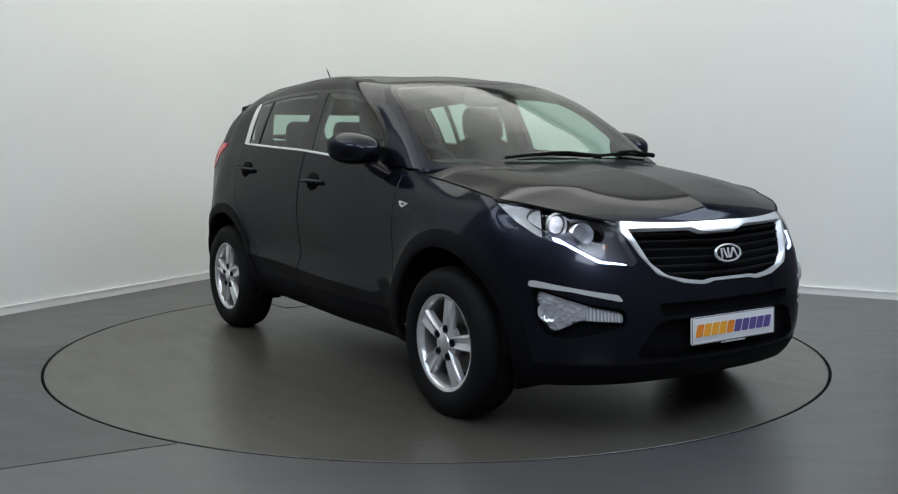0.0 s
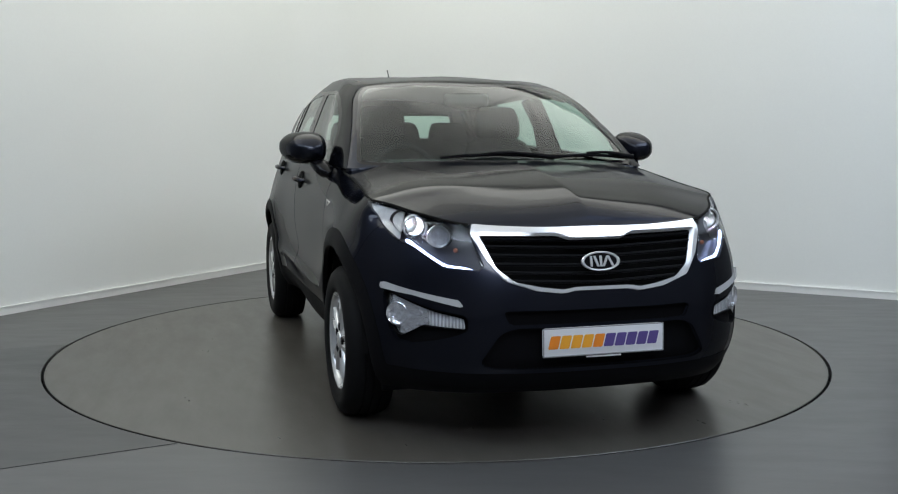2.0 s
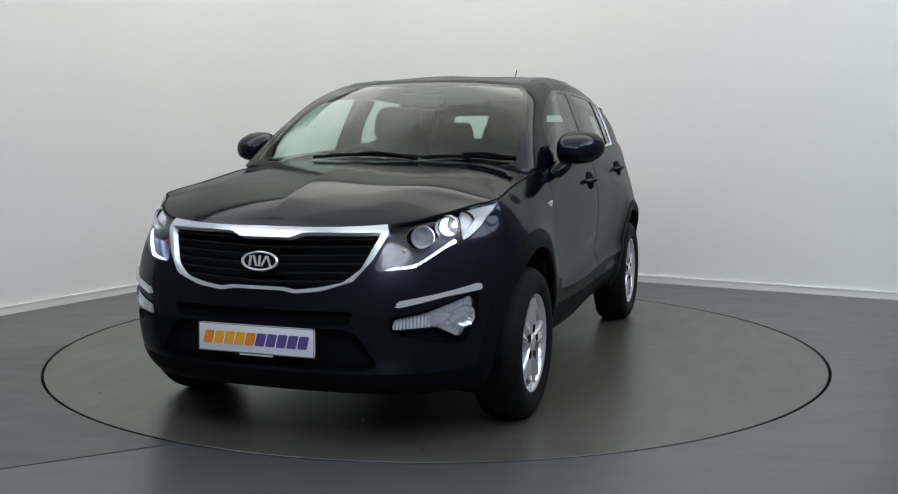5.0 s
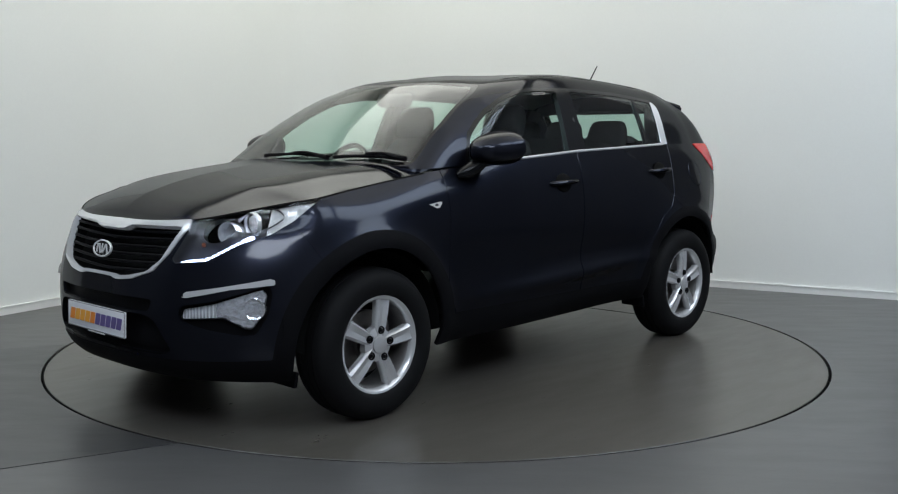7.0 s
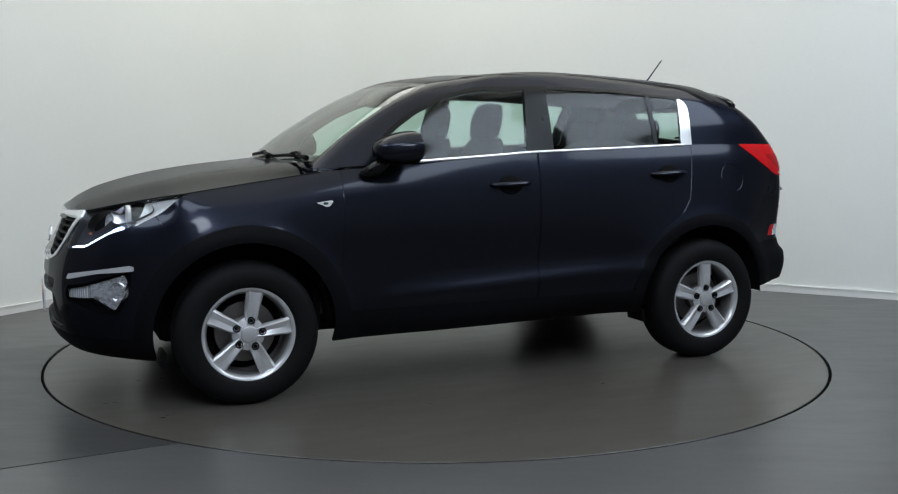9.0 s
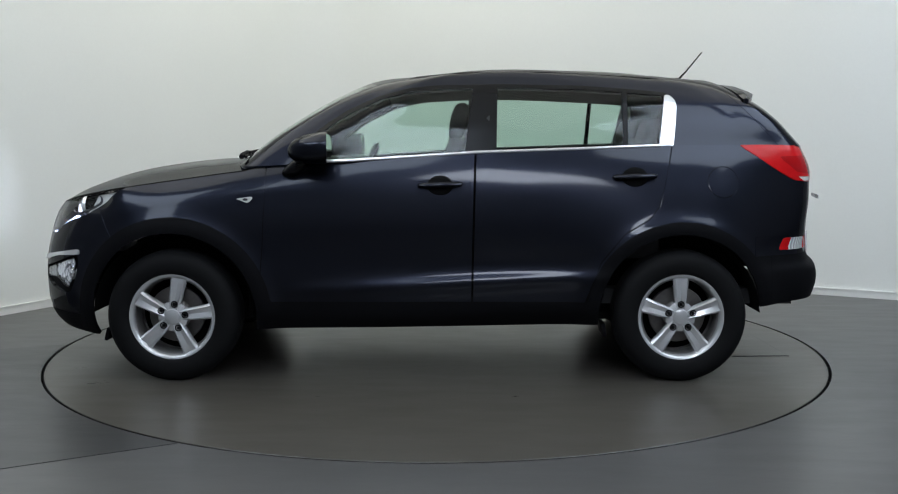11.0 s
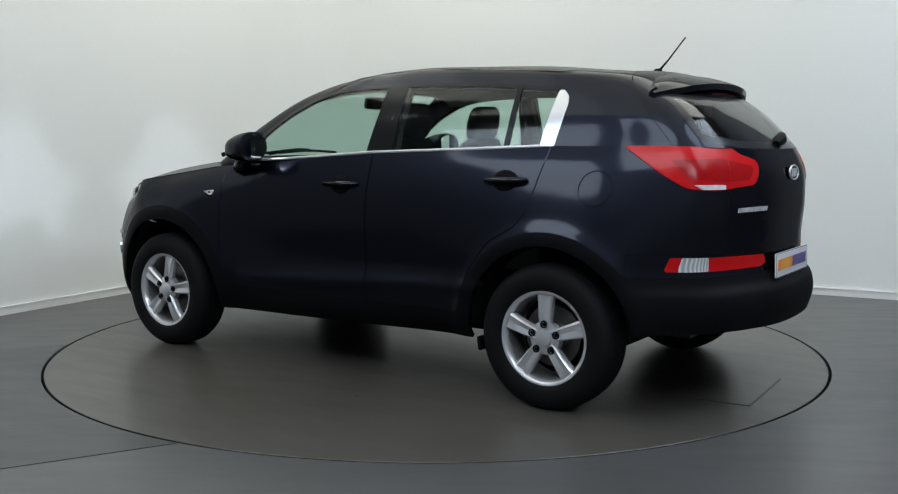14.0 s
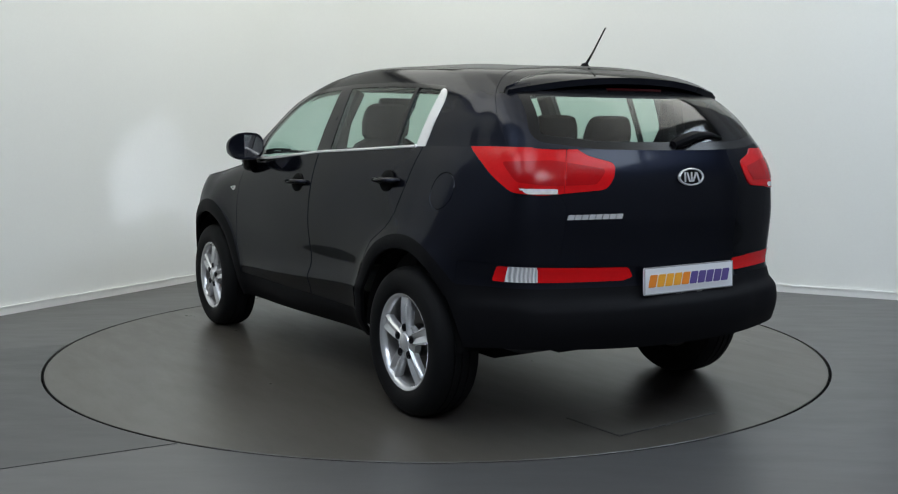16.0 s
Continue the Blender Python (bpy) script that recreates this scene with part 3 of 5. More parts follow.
def upper_skin(rows=70, across=230):
    rings = np.array([RING_BASE, RING_LOW, RING_HIGH, RING_EDGE, RING_ROOF, RING_MID])
    rings = np.concatenate([rings[:, :0:-1] * [1, -1, 1], rings], 1)
    step = np.linalg.norm(np.diff(rings[0], axis=0), axis=1)
    keys = np.concatenate([[0], np.cumsum(step)])
    at = np.linspace(0, keys[-1], 2 * across + 1)
    rings = np.concatenate([rings[:, -3:-1], rings, rings[:, 1:3]], 1)
    keys = np.concatenate([keys[-3:-1] - keys[-1], keys, keys[1:3] + keys[-1]])
    wide = np.stack([hermite(keys, r, at) for r in rings])
    return hermite([0, 0.26, 0.45, 0.55, 0.76, 1.15], wide, np.linspace(0, 1.15, rows))


def hood_skin(shoulder, n=60, k=60):
    """The bonnet: bounded by the nose's edge, the wings' edges and the cowl."""
    half = shoulder[shoulder.shape[0] // 2:]
    a = np.concatenate([[0], np.cumsum(np.linalg.norm(np.diff(half, axis=0), axis=1))])
    ia, ib = a[np.argmin(np.abs(half[:, 1] - 0.50) + (half[:, 0] < 1) * 9)], a[np.argmin(np.abs(half[:, 0] - 0.93))]

    def along(s):
        return np.stack([np.interp(s, a, half[:, c]) for c in range(3)], 1)
    u, w = np.linspace(0, 1, k), np.linspace(0, 1, n)
    front, side = along(u * ia), along(ia + w * (ib - ia))
    cowl = np.stack([hermite([0, 0.4, 0.75, 1], [1.06, 1.03, 0.975, side[-1, 0]], u), u * side[-1, 1],
                     hermite([0, 0.4, 0.75, 1], [1.150, 1.149, 1.137, side[-1, 2]], u)], 1)
    xs = front[0, 0] + (cowl[0, 0] - front[0, 0]) * w
    mid = np.stack([xs, xs * 0, hermite([1.06, 1.3, 1.5, 1.7, 1.85, 1.95, 2.01, 2.04, 2.062], [1.150, 1.134, 1.110, 1.075, 1.036, 1.000, 0.964, 0.937, 0.905], xs)], 1)
    mid[0], mid[-1] = front[0], cowl[0]
    U, W = u[None, :, None], w[:, None, None]
    p = ((1 - W) * front[None] + W * cowl[None] + (1 - U) * mid[:, None] + U * side[:, None]
         - (1 - W) * (1 - U) * front[0] - (1 - W) * U * front[-1] - W * (1 - U) * cowl[0] - W * U * cowl[-1])
    # two soft ridges and a full crown towards the wings
    W2, U2 = np.broadcast_to(w[:, None], (n, k)), np.broadcast_to(u[None], (n, k))
    p[..., 2] += 0.014 * np.sin(np.pi * np.clip(W2, 0, 1)) ** 2 * np.exp(-((U2 - 0.62) / 0.25) ** 2) * (1 - U2 ** 4)
    p[..., 1] *= 0.9915   # a narrow gap to the wings
    p = np.concatenate([p[:, :0:-1] * [1, -1, 1], p], 1)
    return p


def wheel_parts(car):
    """One wheel, its outer face towards +y; made once and linked four times."""
    meshes = []

    def keep(name, bm, mat, label="", smooth=True):
        ob = part(name, bm, mat, None, label, smooth)
        meshes.append((name, ob.data, label))
        bpy.data.objects.remove(ob)
    bm = bmesh.new()   # barrel and lip
    lathe(bm, [(0.199, -0.030), (0.203, -0.016), (0.208, -0.008), (0.214, -0.003), (0.2225, -0.001), (0.2245, -0.006), (0.2245, -0.03)], 64)
    keep("wheel", bm, ALLOY, "silver five-spoke alloy wheel with a black tyre")
    bm = bmesh.new()
    lathe(bm, [(0.185, -0.17), (0.205, -0.165), (0.19, -0.10), (0.193, -0.04), (0.200, -0.029)], 64)
    keep("barrel", bm, BARREL, "silver inner barrel, darkened for the shade inside the wheel")
    bm = bmesh.new()
    prof = [(0.222, -0.004), (0.230, 0.004), (0.245, 0.010), (0.27, 0.014), (0.295, 0.012), (0.315, 0.004), (0.330, -0.010), (0.340, -0.026), (0.3445, -0.05)]
    for h in (-0.062, -0.10, -0.138):
        prof += [(0.345, h + 0.004), (0.338, h + 0.003), (0.338, h - 0.003), (0.345, h - 0.004)]
    prof += [(0.342, -0.17), (0.330, -0.195), (0.29, -0.205), (0.21, -0.19)]
    lathe(bm, prof, 72)
    keep("tyre", bm, RUBBER, "worn black rubber tyre")
    for k in range(5):   # spokes: broad, tapered towards the hub, with a raised ridge
        bm = bmesh.new()
        a = radians(90 + 72 * k)
        rows = []
        for r, w, h in ((0.030, 0.022, -0.012), (0.06, 0.028, -0.010), (0.10, 0.033, -0.007), (0.15, 0.037, -0.008), (0.19, 0.041, -0.012), (0.213, 0.048, -0.014)):
            row = []
            for s, d in ((-1, -0.036), (-1, -0.010), (-0.86, -0.003), (-0.70, 0.002), (0, -0.007), (0.70, 0.002), (0.86, -0.003), (1, -0.010), (1, -0.036)):
                q = Vector((r, s * w))
                row.append(bm.verts.new((q.x * math.cos(a) - q.y * math.sin(a), h + d, q.x * math.sin(a) + q.y * math.cos(a))))
            rows.append(row)
        for p, q in zip(rows, rows[1:]):
            for i in range(len(p) - 1):
                bm.faces.new((p[i], p[i + 1], q[i + 1], q[i]))
        bm.faces.new(rows[0])
        bm.faces.new(rows[-1][::-1])
        keep("spoke", bm, ALLOY)
    bm = bmesh.new()
    lathe(bm, [(0.001, 0.001), (0.028, 0.0), (0.038, -0.004), (0.041, -0.010), (0.060, -0.014), (0.078, -0.020), (0.082, -0.05)], 40)
    keep("hub", bm, ALLOY, "silver hub with a round cap")
    for k in range(5):
        bm = bmesh.new()
        a = radians(90 + 72 * k)
        lathe(bm, [(0.001, 0.0), (0.007, -0.001), (0.0095, -0.004), (0.0095, -0.03), (0.012, -0.031)], 6, "Y", pose(0.066 * math.cos(a), -0.004, 0.066 * math.sin(a)))
        lathe(bm, [(0.0185, -0.0065), (0.0175, -0.001), (0.0125, -0.001), (0.012, -0.006)], 14, "Y", pose(0.066 * math.cos(a), -0.004, 0.066 * math.sin(a)))
        keep("wheel_nut", bm, PLASTIC, "dark steel wheel nut")
    bm = bmesh.new()
    lathe(bm, [(0.001, -0.075), (0.075, -0.075), (0.078, -0.10), (0.145, -0.10), (0.147, -0.104), (0.147, -0.122), (0.06, -0.124)], 48)
    keep("brake_disc", bm, STEEL, "grey steel brake disc")
    bm = bmesh.new()
    lathe(bm, [(0.001, -0.16), (0.19, -0.158)], 40)
    keep("back_plate", bm, PIT, "dark back plate")
    for x, side in ((AXLE, 1), (AXLE, -1), (-AXLE, 1), (-AXLE, -1)):
        at = pose(x, side * 0.918, WHEEL_Z, 0, -10 * (1 if x > 0 else 0), 0 if side > 0 else 180)
        w = None
        for name, me, label in meshes:
            if w is None:
                w = link_part(name, me, car, label, at)
            else:
                link_part(name, me, w, label)
    for x, side in ((AXLE, 1), (AXLE, -1), (-AXLE, 1), (-AXLE, -1)):   # arch liners
        bm = bmesh.new()
        arc = [(0.415 * math.cos(radians(a)), 0.415 * math.sin(radians(a))) for a in range(2, 180, 8)]
        rows = [[bm.verts.new((x + p, side * y, 0.345 + q)) for p, q in arc] for y in (0.885, 0.60)]
        cen = bm.verts.new((x, side * 0.60, 0.345))
        for i in range(len(arc) - 1):
            bm.faces.new((rows[0][i], rows[0][i + 1], rows[1][i + 1], rows[1][i]))
            bm.faces.new((rows[1][i], rows[1][i + 1], cen))
        part("arch_liner", bm, PIT, car, "black wheel arch liner")


def lamp_field(points, wrap, end, side):
    return where(polygon(points, wrap), end, side)


def letters(parent, n, w, h, m, mats, slant=0.25, thick=0.0015):
    """A row of plain slanted bars that stands for lettering."""
    for i in range(n):
        bm = bmesh.new()
        x0, x1 = (i + 0.06) * w / n - w / 2, (i + 0.94) * w / n - w / 2
        s = h * slant / 2
        prism(bm, rounded([(x0 - s, -h / 2), (x1 - s, -h / 2), (x1 + s, h / 2), (x0 + s, h / 2)], h * 0.12, 3), thick, m)
        part("bar", bm, mats[min(i * len(mats) // n, len(mats) - 1)], parent, smooth=False)


def number_plate(car, m, label):
    bm = bmesh.new()
    prism(bm, rounded([(-0.262, -0.057), (0.262, -0.057), (0.262, 0.057), (-0.262, 0.057)], 0.010), 0.008, m, 0.0015)
    ob = part("plate", bm, WHITE, car, label)
    for w, h, y, x in ((0.524, 0.004, 0.055, 0), (0.524, 0.004, -0.055, 0), (0.004, 0.114, 0, 0.26), (0.004, 0.114, 0, -0.26)):
        bm = bmesh.new()
        box(bm, (w, h, 0.0012), m @ pose(x, y, 0.0084))
        part("border", bm, ALLOY, ob)
    letters(ob, 10, 0.475, 0.052, m @ pose(0, 0, 0.0076), [ORANGE, YELLOW, YELLOW, YELLOW, ORANGE, PURPLE, PURPLE, PURPLE, PURPLE, PURPLE])
    bm = bmesh.new()
    box(bm, (0.15, 0.005, 0.004), m @ pose(0, -0.064, 0.003))
    part("maker_strip", bm, SKIRTING, ob, "thin pale strip with tiny print")
    return ob


def badge(car, m, w, h):
    """An oval chrome badge with a black field and plain bars."""
    bm = bmesh.new()
    n = 40
    rings = []
    for k, d in ((1.0, 0.0), (1.0, 0.006), (0.94, 0.009), (0.87, 0.008), (0.84, 0.004)):
        rings.append([bm.verts.new(m @ Vector((w / 2 * k * math.cos(2 * math.pi * i / n), h / 2 * (k if k > 0.9 else k - 0.05) * math.sin(2 * math.pi * i / n), d))) for i in range(n)])
    for a, b in zip(rings, rings[1:]):
        for i in range(n):
            bm.faces.new((a[i], a[(i + 1) % n], b[(i + 1) % n], b[i]))
    ob = part("badge", bm, CHROME, car, "oval chrome badge with a black field")
    bm = bmesh.new()
    prism(bm, [(w * 0.44 * math.cos(2 * math.pi * i / n), h * 0.42 * math.sin(2 * math.pi * i / n)) for i in range(n)], 0.0045, m)
    part("field", bm, GLOSS_BLACK, ob)
    for x, lean in ((-0.25, 0.0), (-0.12, -0.10), (0.0, 0.0), (0.12, 0.12), (0.25, -0.12)):
        bm = bmesh.new()
        ht, th = h * 0.27, w * 0.030
        sx = lean * w
        prism(bm, [(x * w - th - sx / 2, -ht), (x * w + th - sx / 2, -ht), (x * w + th + sx / 2, ht), (x * w - th + sx / 2, ht)], 0.0075, m)
        part("bar", bm, CHROME, ob, smooth=False)
    return ob


def facing(x, y, z, turn, tilt=0.0):
    """A plane's pose with its z outwards: turn is the heading of its outside, tilt leans it back."""
    return Matrix.Translation((x, y, z)) @ Matrix.Rotation(radians(turn), 4, "Z") @ pose(0, 0, 0, 90 - tilt, 0, 90)


HEADLAMP = [(0.60, 0.742), (0.80, 0.752), (1.00, 0.822), (1.17, 0.858), (1.30, 0.912), (1.50, 1.03), (1.0, 1.05), (0.70, 0.98), (0.685, 0.885), (0.575, 0.76)]
GRILLE_OUT = [(0.525, 0.94), (0.518, 0.905), (0.460, 0.782), (0.398, 0.703), (0.275, 0.664), (0.162, 0.651), (0.116, 0.661)]
GRILLE_IN = [(0.482, 0.888), (0.425, 0.752), (0.360, 0.700), (0.262, 0.679), (0.165, 0.667), (0.118, 0.676)]
GRILLE_TOP = [(-0.115, 0.864), (-0.160, 0.882)]
FOG_POD = [(0.63, 0.510), (0.64, 0.568), (0.85, 0.592), (1.175, 0.655), (1.19, 0.62), (1.165, 0.53), (1.09, 0.448), (0.98, 0.445), (0.80, 0.468), (0.70, 0.488)]
FOG_LAMP = [(0.645, 0.512), (0.658, 0.558), (0.82, 0.578), (1.14, 0.640), (1.162, 0.61), (1.135, 0.535), (1.075, 0.474), (1.035, 0.472), (0.90, 0.520)]
FOG_STRIP = [(0.66, 0.60), (0.68, 0.628), (1.195, 0.682), (1.205, 0.655), (0.95, 0.640)]
TAIL_LAMP = [(1.325, 1.26), (1.325, 1.222), (1.16, 1.105), (1.03, 1.040), (0.85, 1.028), (0.68, 1.040), (0.50, 1.050), (0.455, 1.10), (0.455, 1.160), (0.62, 1.192), (0.75, 1.26)]
TAIL_BAND = [(1.10, 1.165), (1.0, 1.085), (0.80, 1.070), (0.55, 1.075), (0.50, 1.135), (0.66, 1.155), (0.80, 1.172)]
TAIL_CLEAR = [(1.00, 1.062), (0.93, 1.036), (0.76, 1.036), (0.76, 1.060)]
REFLECT = [(1.15, 0.675), (1.115, 0.742), (0.90, 0.742), (0.37, 0.732), (0.345, 0.690), (0.40, 0.675), (0.90, 0.676)]
REFLECT_CLEAR = [(1.07, 0.673), (1.045, 0.745), (0.87, 0.745), (0.87, 0.673)]
WINDOW = [(0.640, 1.142), (0.575, 1.27), (0.50, 1.328), (0.401, 1.392), (0.246, 1.462), (0.093, 1.504), (-0.059, 1.520), (-0.392, 1.526), (-0.811, 1.518), (-1.049, 1.502),
          (-1.255, 1.484), (-1.212, 1.226), (-0.807, 1.210), (-0.254, 1.190), (0.079, 1.168), (0.40, 1.148)]
D_TRIM = [(-1.259, 1.492), (-1.288, 1.486), (-1.313, 1.460), (-1.319, 1.426), (-1.287, 1.205), (-1.205, 1.205), (-1.212, 1.226), (-1.255, 1.484)]


def seat(car, x, y, w, bench=False):
    """A seat with its cushion, backrest and head restraints."""
    bm = bmesh.new()
    box(bm, (0.50, w, 0.16), pose(x + 0.12, y, 0.60, 0, -6, 0), 0.05, 3)
    ob = part("seat", bm, CLOTH, car, "dark cloth car seat")
    bm = bmesh.new()
    loft(bm, [((x - 0.06 - 0.27 * t, y, 0.60 + 0.66 * t), 0.15 - 0.05 * t, w * k) for t, k in ((0, 0.86), (0.1, 0.94), (0.45, 0.98), (0.72, 0.96), (0.88, 0.86), (0.96, 0.72), (1.0, 0.5))])
    part("backrest", bm, CLOTH, ob)
    for dy in ((-0.36, 0.36, 0.0) if bench else (0.0,)):
        bm = bmesh.new()
        top = 1.375 if bench else 1.455
        loft(bm, [((x - 0.31 - 0.04 * t, y + dy, top - 0.20 + 0.20 * t), 0.10 * k, 0.29 * j) for t, k, j in ((0, 0.5, 0.80), (0.12, 0.85, 0.97), (0.45, 1.0, 1.0), (0.75, 0.95, 0.93), (0.93, 0.75, 0.80), (1.0, 0.35, 0.6))])
        for s in (-0.06, 0.06):
            lathe(bm, [(0.006, 0.0), (0.006, 0.16)], 8, "Z", pose(x - 0.315, y + dy + s, top - 0.30))
        part("head_restraint", bm, CLOTH, ob)
    return ob


def mirror_body(side):
    """The door mirror's rounded housing: a tapered pod with a flat face to the rear."""
    bm = bmesh.new()
    rows = []
    for i in range(15):
        t = math.sin(math.pi / 2 * i / 14)
        x = 0.500 + 0.20 * t
        k = max(0.02, math.cos(math.pi / 2 * i / 14)) ** 0.8
        if i == 0:
            k = 0.96
        row = []
        for j in range(28):
            a = 2 * math.pi * j / 28
            c, s = math.cos(a), math.sin(a)
            yy = 0.118 * math.copysign(abs(c) ** 0.62, c) * k
            zz = 0.084 * math.copysign(abs(s) ** 0.68, s) * k * (1 - 0.36 * (yy / 0.118 if yy > 0 else 0.0) ** 2 - 0.0)
            row.append(bm.verts.new((x - 0.012 * (yy / 0.1), side * (0.955 + yy - 0.02 * t), 1.215 + zz - 0.018 * t)))
        rows.append(row)
    for p, q in zip(rows, rows[1:]):
        for j in range(28):
            bm.faces.new((p[j], p[(j + 1) % 28], q[(j + 1) % 28], q[j]))
    bm.faces.new(rows[-1])
    bm.faces.new(rows[0][::-1])
    return bm


def build_car():
    car = tagged(new("car"), "dark navy five-door crossover car parked on the turntable", "car")
    low = lower_skin()
    body = Skin.grid(low, flip=True)
    shoulder = low[-1]
    up = upper_skin()
    cabin = Skin.grid(up, flip=True)

    sheet("inner_shell", body.push(-0.045).inside(lambda v: 0.02 - np.minimum(np.hypot(v[:, 0] - AXLE, v[:, 2] - 0.345) - 0.45, np.hypot(v[:, 0] + AXLE, v[:, 2] - 0.345) - 0.45)).inside(lambda v: v[:, 0] - 1.45),
          PIT, car, 0, "black inner shell behind the panels")

    # wheel openings
    for cx, r in ((AXLE, 0.432), (-AXLE, 0.425)):
        body = body.cut(lambda v: np.hypot(v[:, 0] - cx, v[:, 2] - 0.345) - r)[1]

    # headlamps
    for side in (LEFT, RIGHT):
        f = lamp_field(HEADLAMP, front_wrap, FRONT, side)
        lens, body = body.cut(f)
        lens = lens.inside(grown(f, -0.003))
        s = 1 if side is LEFT else -1
        bowl = sheet("headlamp", lens.push(-0.045).cut(lambda v, k=s: np.minimum(np.hypot(v[:, 1] - k * 0.680, v[:, 2] - 0.900) - 0.052, np.hypot(v[:, 1] - k * 0.598, v[:, 2] - 0.862) - 0.050))[1], LAMP_DARK, car, -0.040, "swept headlamp with two round projectors and a lit running strip")
        sheet("lens", lens.push(0.001), LENS, bowl, 0.006, "clear lamp cover")
        strip = polygon([(0.60, 0.742), (0.80, 0.752), (1.00, 0.822), (1.10, 0.846), (1.08, 0.858), (1.04, 0.853), (0.985, 0.833), (0.80, 0.768), (0.61, 0.756)], front_wrap)
        sheet("running_lamp", lens.push(-0.010).inside(grown(strip, -0.003)), DRL, bowl, 0.010, "lit white running strip")
        tip = polygon([(1.14, 0.85), (1.17, 0.985), (1.30, 1.02), (1.50, 1.03), (1.30, 0.90)], front_wrap)
        sheet("reflector", lens.push(-0.022).inside(tip), CLEAR_LAMP, bowl, 0.01, "bright reflector")
        s = 1 if side is LEFT else -1
        # the lit bulb sits deep in the outer lamp's dark barrel, which throws a narrow beam ahead
        bx, by, bz = 1.826, 0.680, 0.900
        m = pose(bx, s * by, bz, 0, 2, 0)
        bm = bmesh.new()
        lathe(bm, [(0.050, 0.0), (0.046, 0.002), (0.043, -0.004), (0.038, -0.008), (0.037, -0.105), (0.001, -0.106)], 36, "X", m)
        pr = part("projector", bm, PIT, bowl, "round lamp barrel with a bright ring")
        bm = bmesh.new()
        lathe(bm, [(0.052, -0.012), (0.053, 0.003), (0.049, 0.008), (0.045, 0.004), (0.043, -0.006)], 36, "X", m)
        part("ring", bm, REFLECTOR, pr, "bright ring")
        bm = bmesh.new()
        lathe(bm, [(0.001, -0.098), (0.0070, -0.0984), (0.0078, -0.102)], 20, "X", m)
        part("bulb", bm, BULB, pr, "lit bulb")
        for x, y, z, r, mat in ((1.892, 0.598, 0.862, 0.048, REFLECTOR),):
            bm = bmesh.new()
            lathe(bm, [(r, -0.06), (r * 1.02, 0.004), (r * 0.95, 0.010), (r * 0.88, 0.004), (r * 0.72, -0.03), (0.001, -0.035)], 36, "X", pose(x, s * y, z, 0, -6, s * 22))
            pr = part("projector", bm, REFLECTOR, bowl, "round projector lamp with a bright ring")
            bm = bmesh.new()
            lathe(bm, [(0.001, 0.002), (r * 0.35, -0.001), (r * 0.6, -0.010), (r * 0.72, -0.024)], 28, "X", pose(x, s * y, z, 0, -6, s * 22))
            part("projector_lens", bm, LENS if mat is REFLECTOR else LAMP_DARK, pr)
        bm = bmesh.new()
        bmesh.ops.create_uvsphere(bm, u_segments=14, v_segments=8, radius=0.010, matrix=pose(1.985, s * 0.555, 0.815))
        part("indicator_bulb", bm, AMBER, bowl, "amber bulb")

    # grille: chrome frame, dark mesh bars and badge
    ring = [(y, z) for y, z in GRILLE_OUT] + [(-y, z) for y, z in GRILLE_OUT[::-1]]
    f = where(polygon(ring, face_yz), lambda v: 1.9 - v[:, 0])
    frame_skin, body = body.cut(f)
    hole = rounded([(y, z) for y, z in GRILLE_IN] + [(-y, z) for y, z in GRILLE_IN[::-1]] + [(-0.160, 0.884), (-0.112, 0.864), (0.112, 0.864), (0.160, 0.884)], 0.012)
    hole = polygon(hole, face_yz)
    frame_skin = frame_skin.inside(grown(f, -0.002))
    back, frame_skin = frame_skin.cut(hole)
    grille = sheet("grille", frame_skin.push(0.006), CHROME, car, 0.03, "chrome-framed black front grille with thin bars")
    sheet("grille_back", back.push(-0.07), PIT, grille, -0.05)
    for z in (0.700, 0.733, 0.766, 0.800, 0.834, 0.862):
        half = np.interp(z, [0.68, 0.70, 0.752, 0.886], [0.26, 0.355, 0.418, 0.472])
        bm = bmesh.new()
        pts = [(float(nose(np.array([z]))[0]) - 0.030 - 0.16 * (half * k) ** 2 * 1.4, half * k, z - 0.012 * (1 - abs(k))) for k in np.linspace(-1, 1, 25)]
        tube(bm, pts, 0.009, 8, 0.75)
        part("grille_bar", bm, PLASTIC, grille, "gloss black grille bar")
    badge(car, facing(2.150, 0, 0.772, 0, 14), 0.168, 0.080)

    # lower intakes, fog lamps and their chrome strips
    slot = where(polygon(rounded([(-0.41, 0.588), (-0.385, 0.532), (0.385, 0.532), (0.41, 0.588)], 0.02), face_yz), FRONT, lambda v: 1.5 - v[:, 0])
    piece, body = body.cut(slot)
    sheet("upper_intake", piece.push(-0.03), PLASTIC, car, -0.028, "black upper air intake")
    mouth = where(polygon(rounded([(-0.50, 0.372), (-0.44, 0.352), (0.44, 0.352), (0.50, 0.372), (0.42, 0.500), (0.36, 0.520), (-0.36, 0.520), (-0.42, 0.500)], 0.03), face_yz), lambda v: 1.6 - v[:, 0])
    piece, body = body.cut(mouth)
    intake = sheet("lower_intake", piece.push(-0.035), PLASTIC, car, -0.033, "black lower air intake behind the plate")
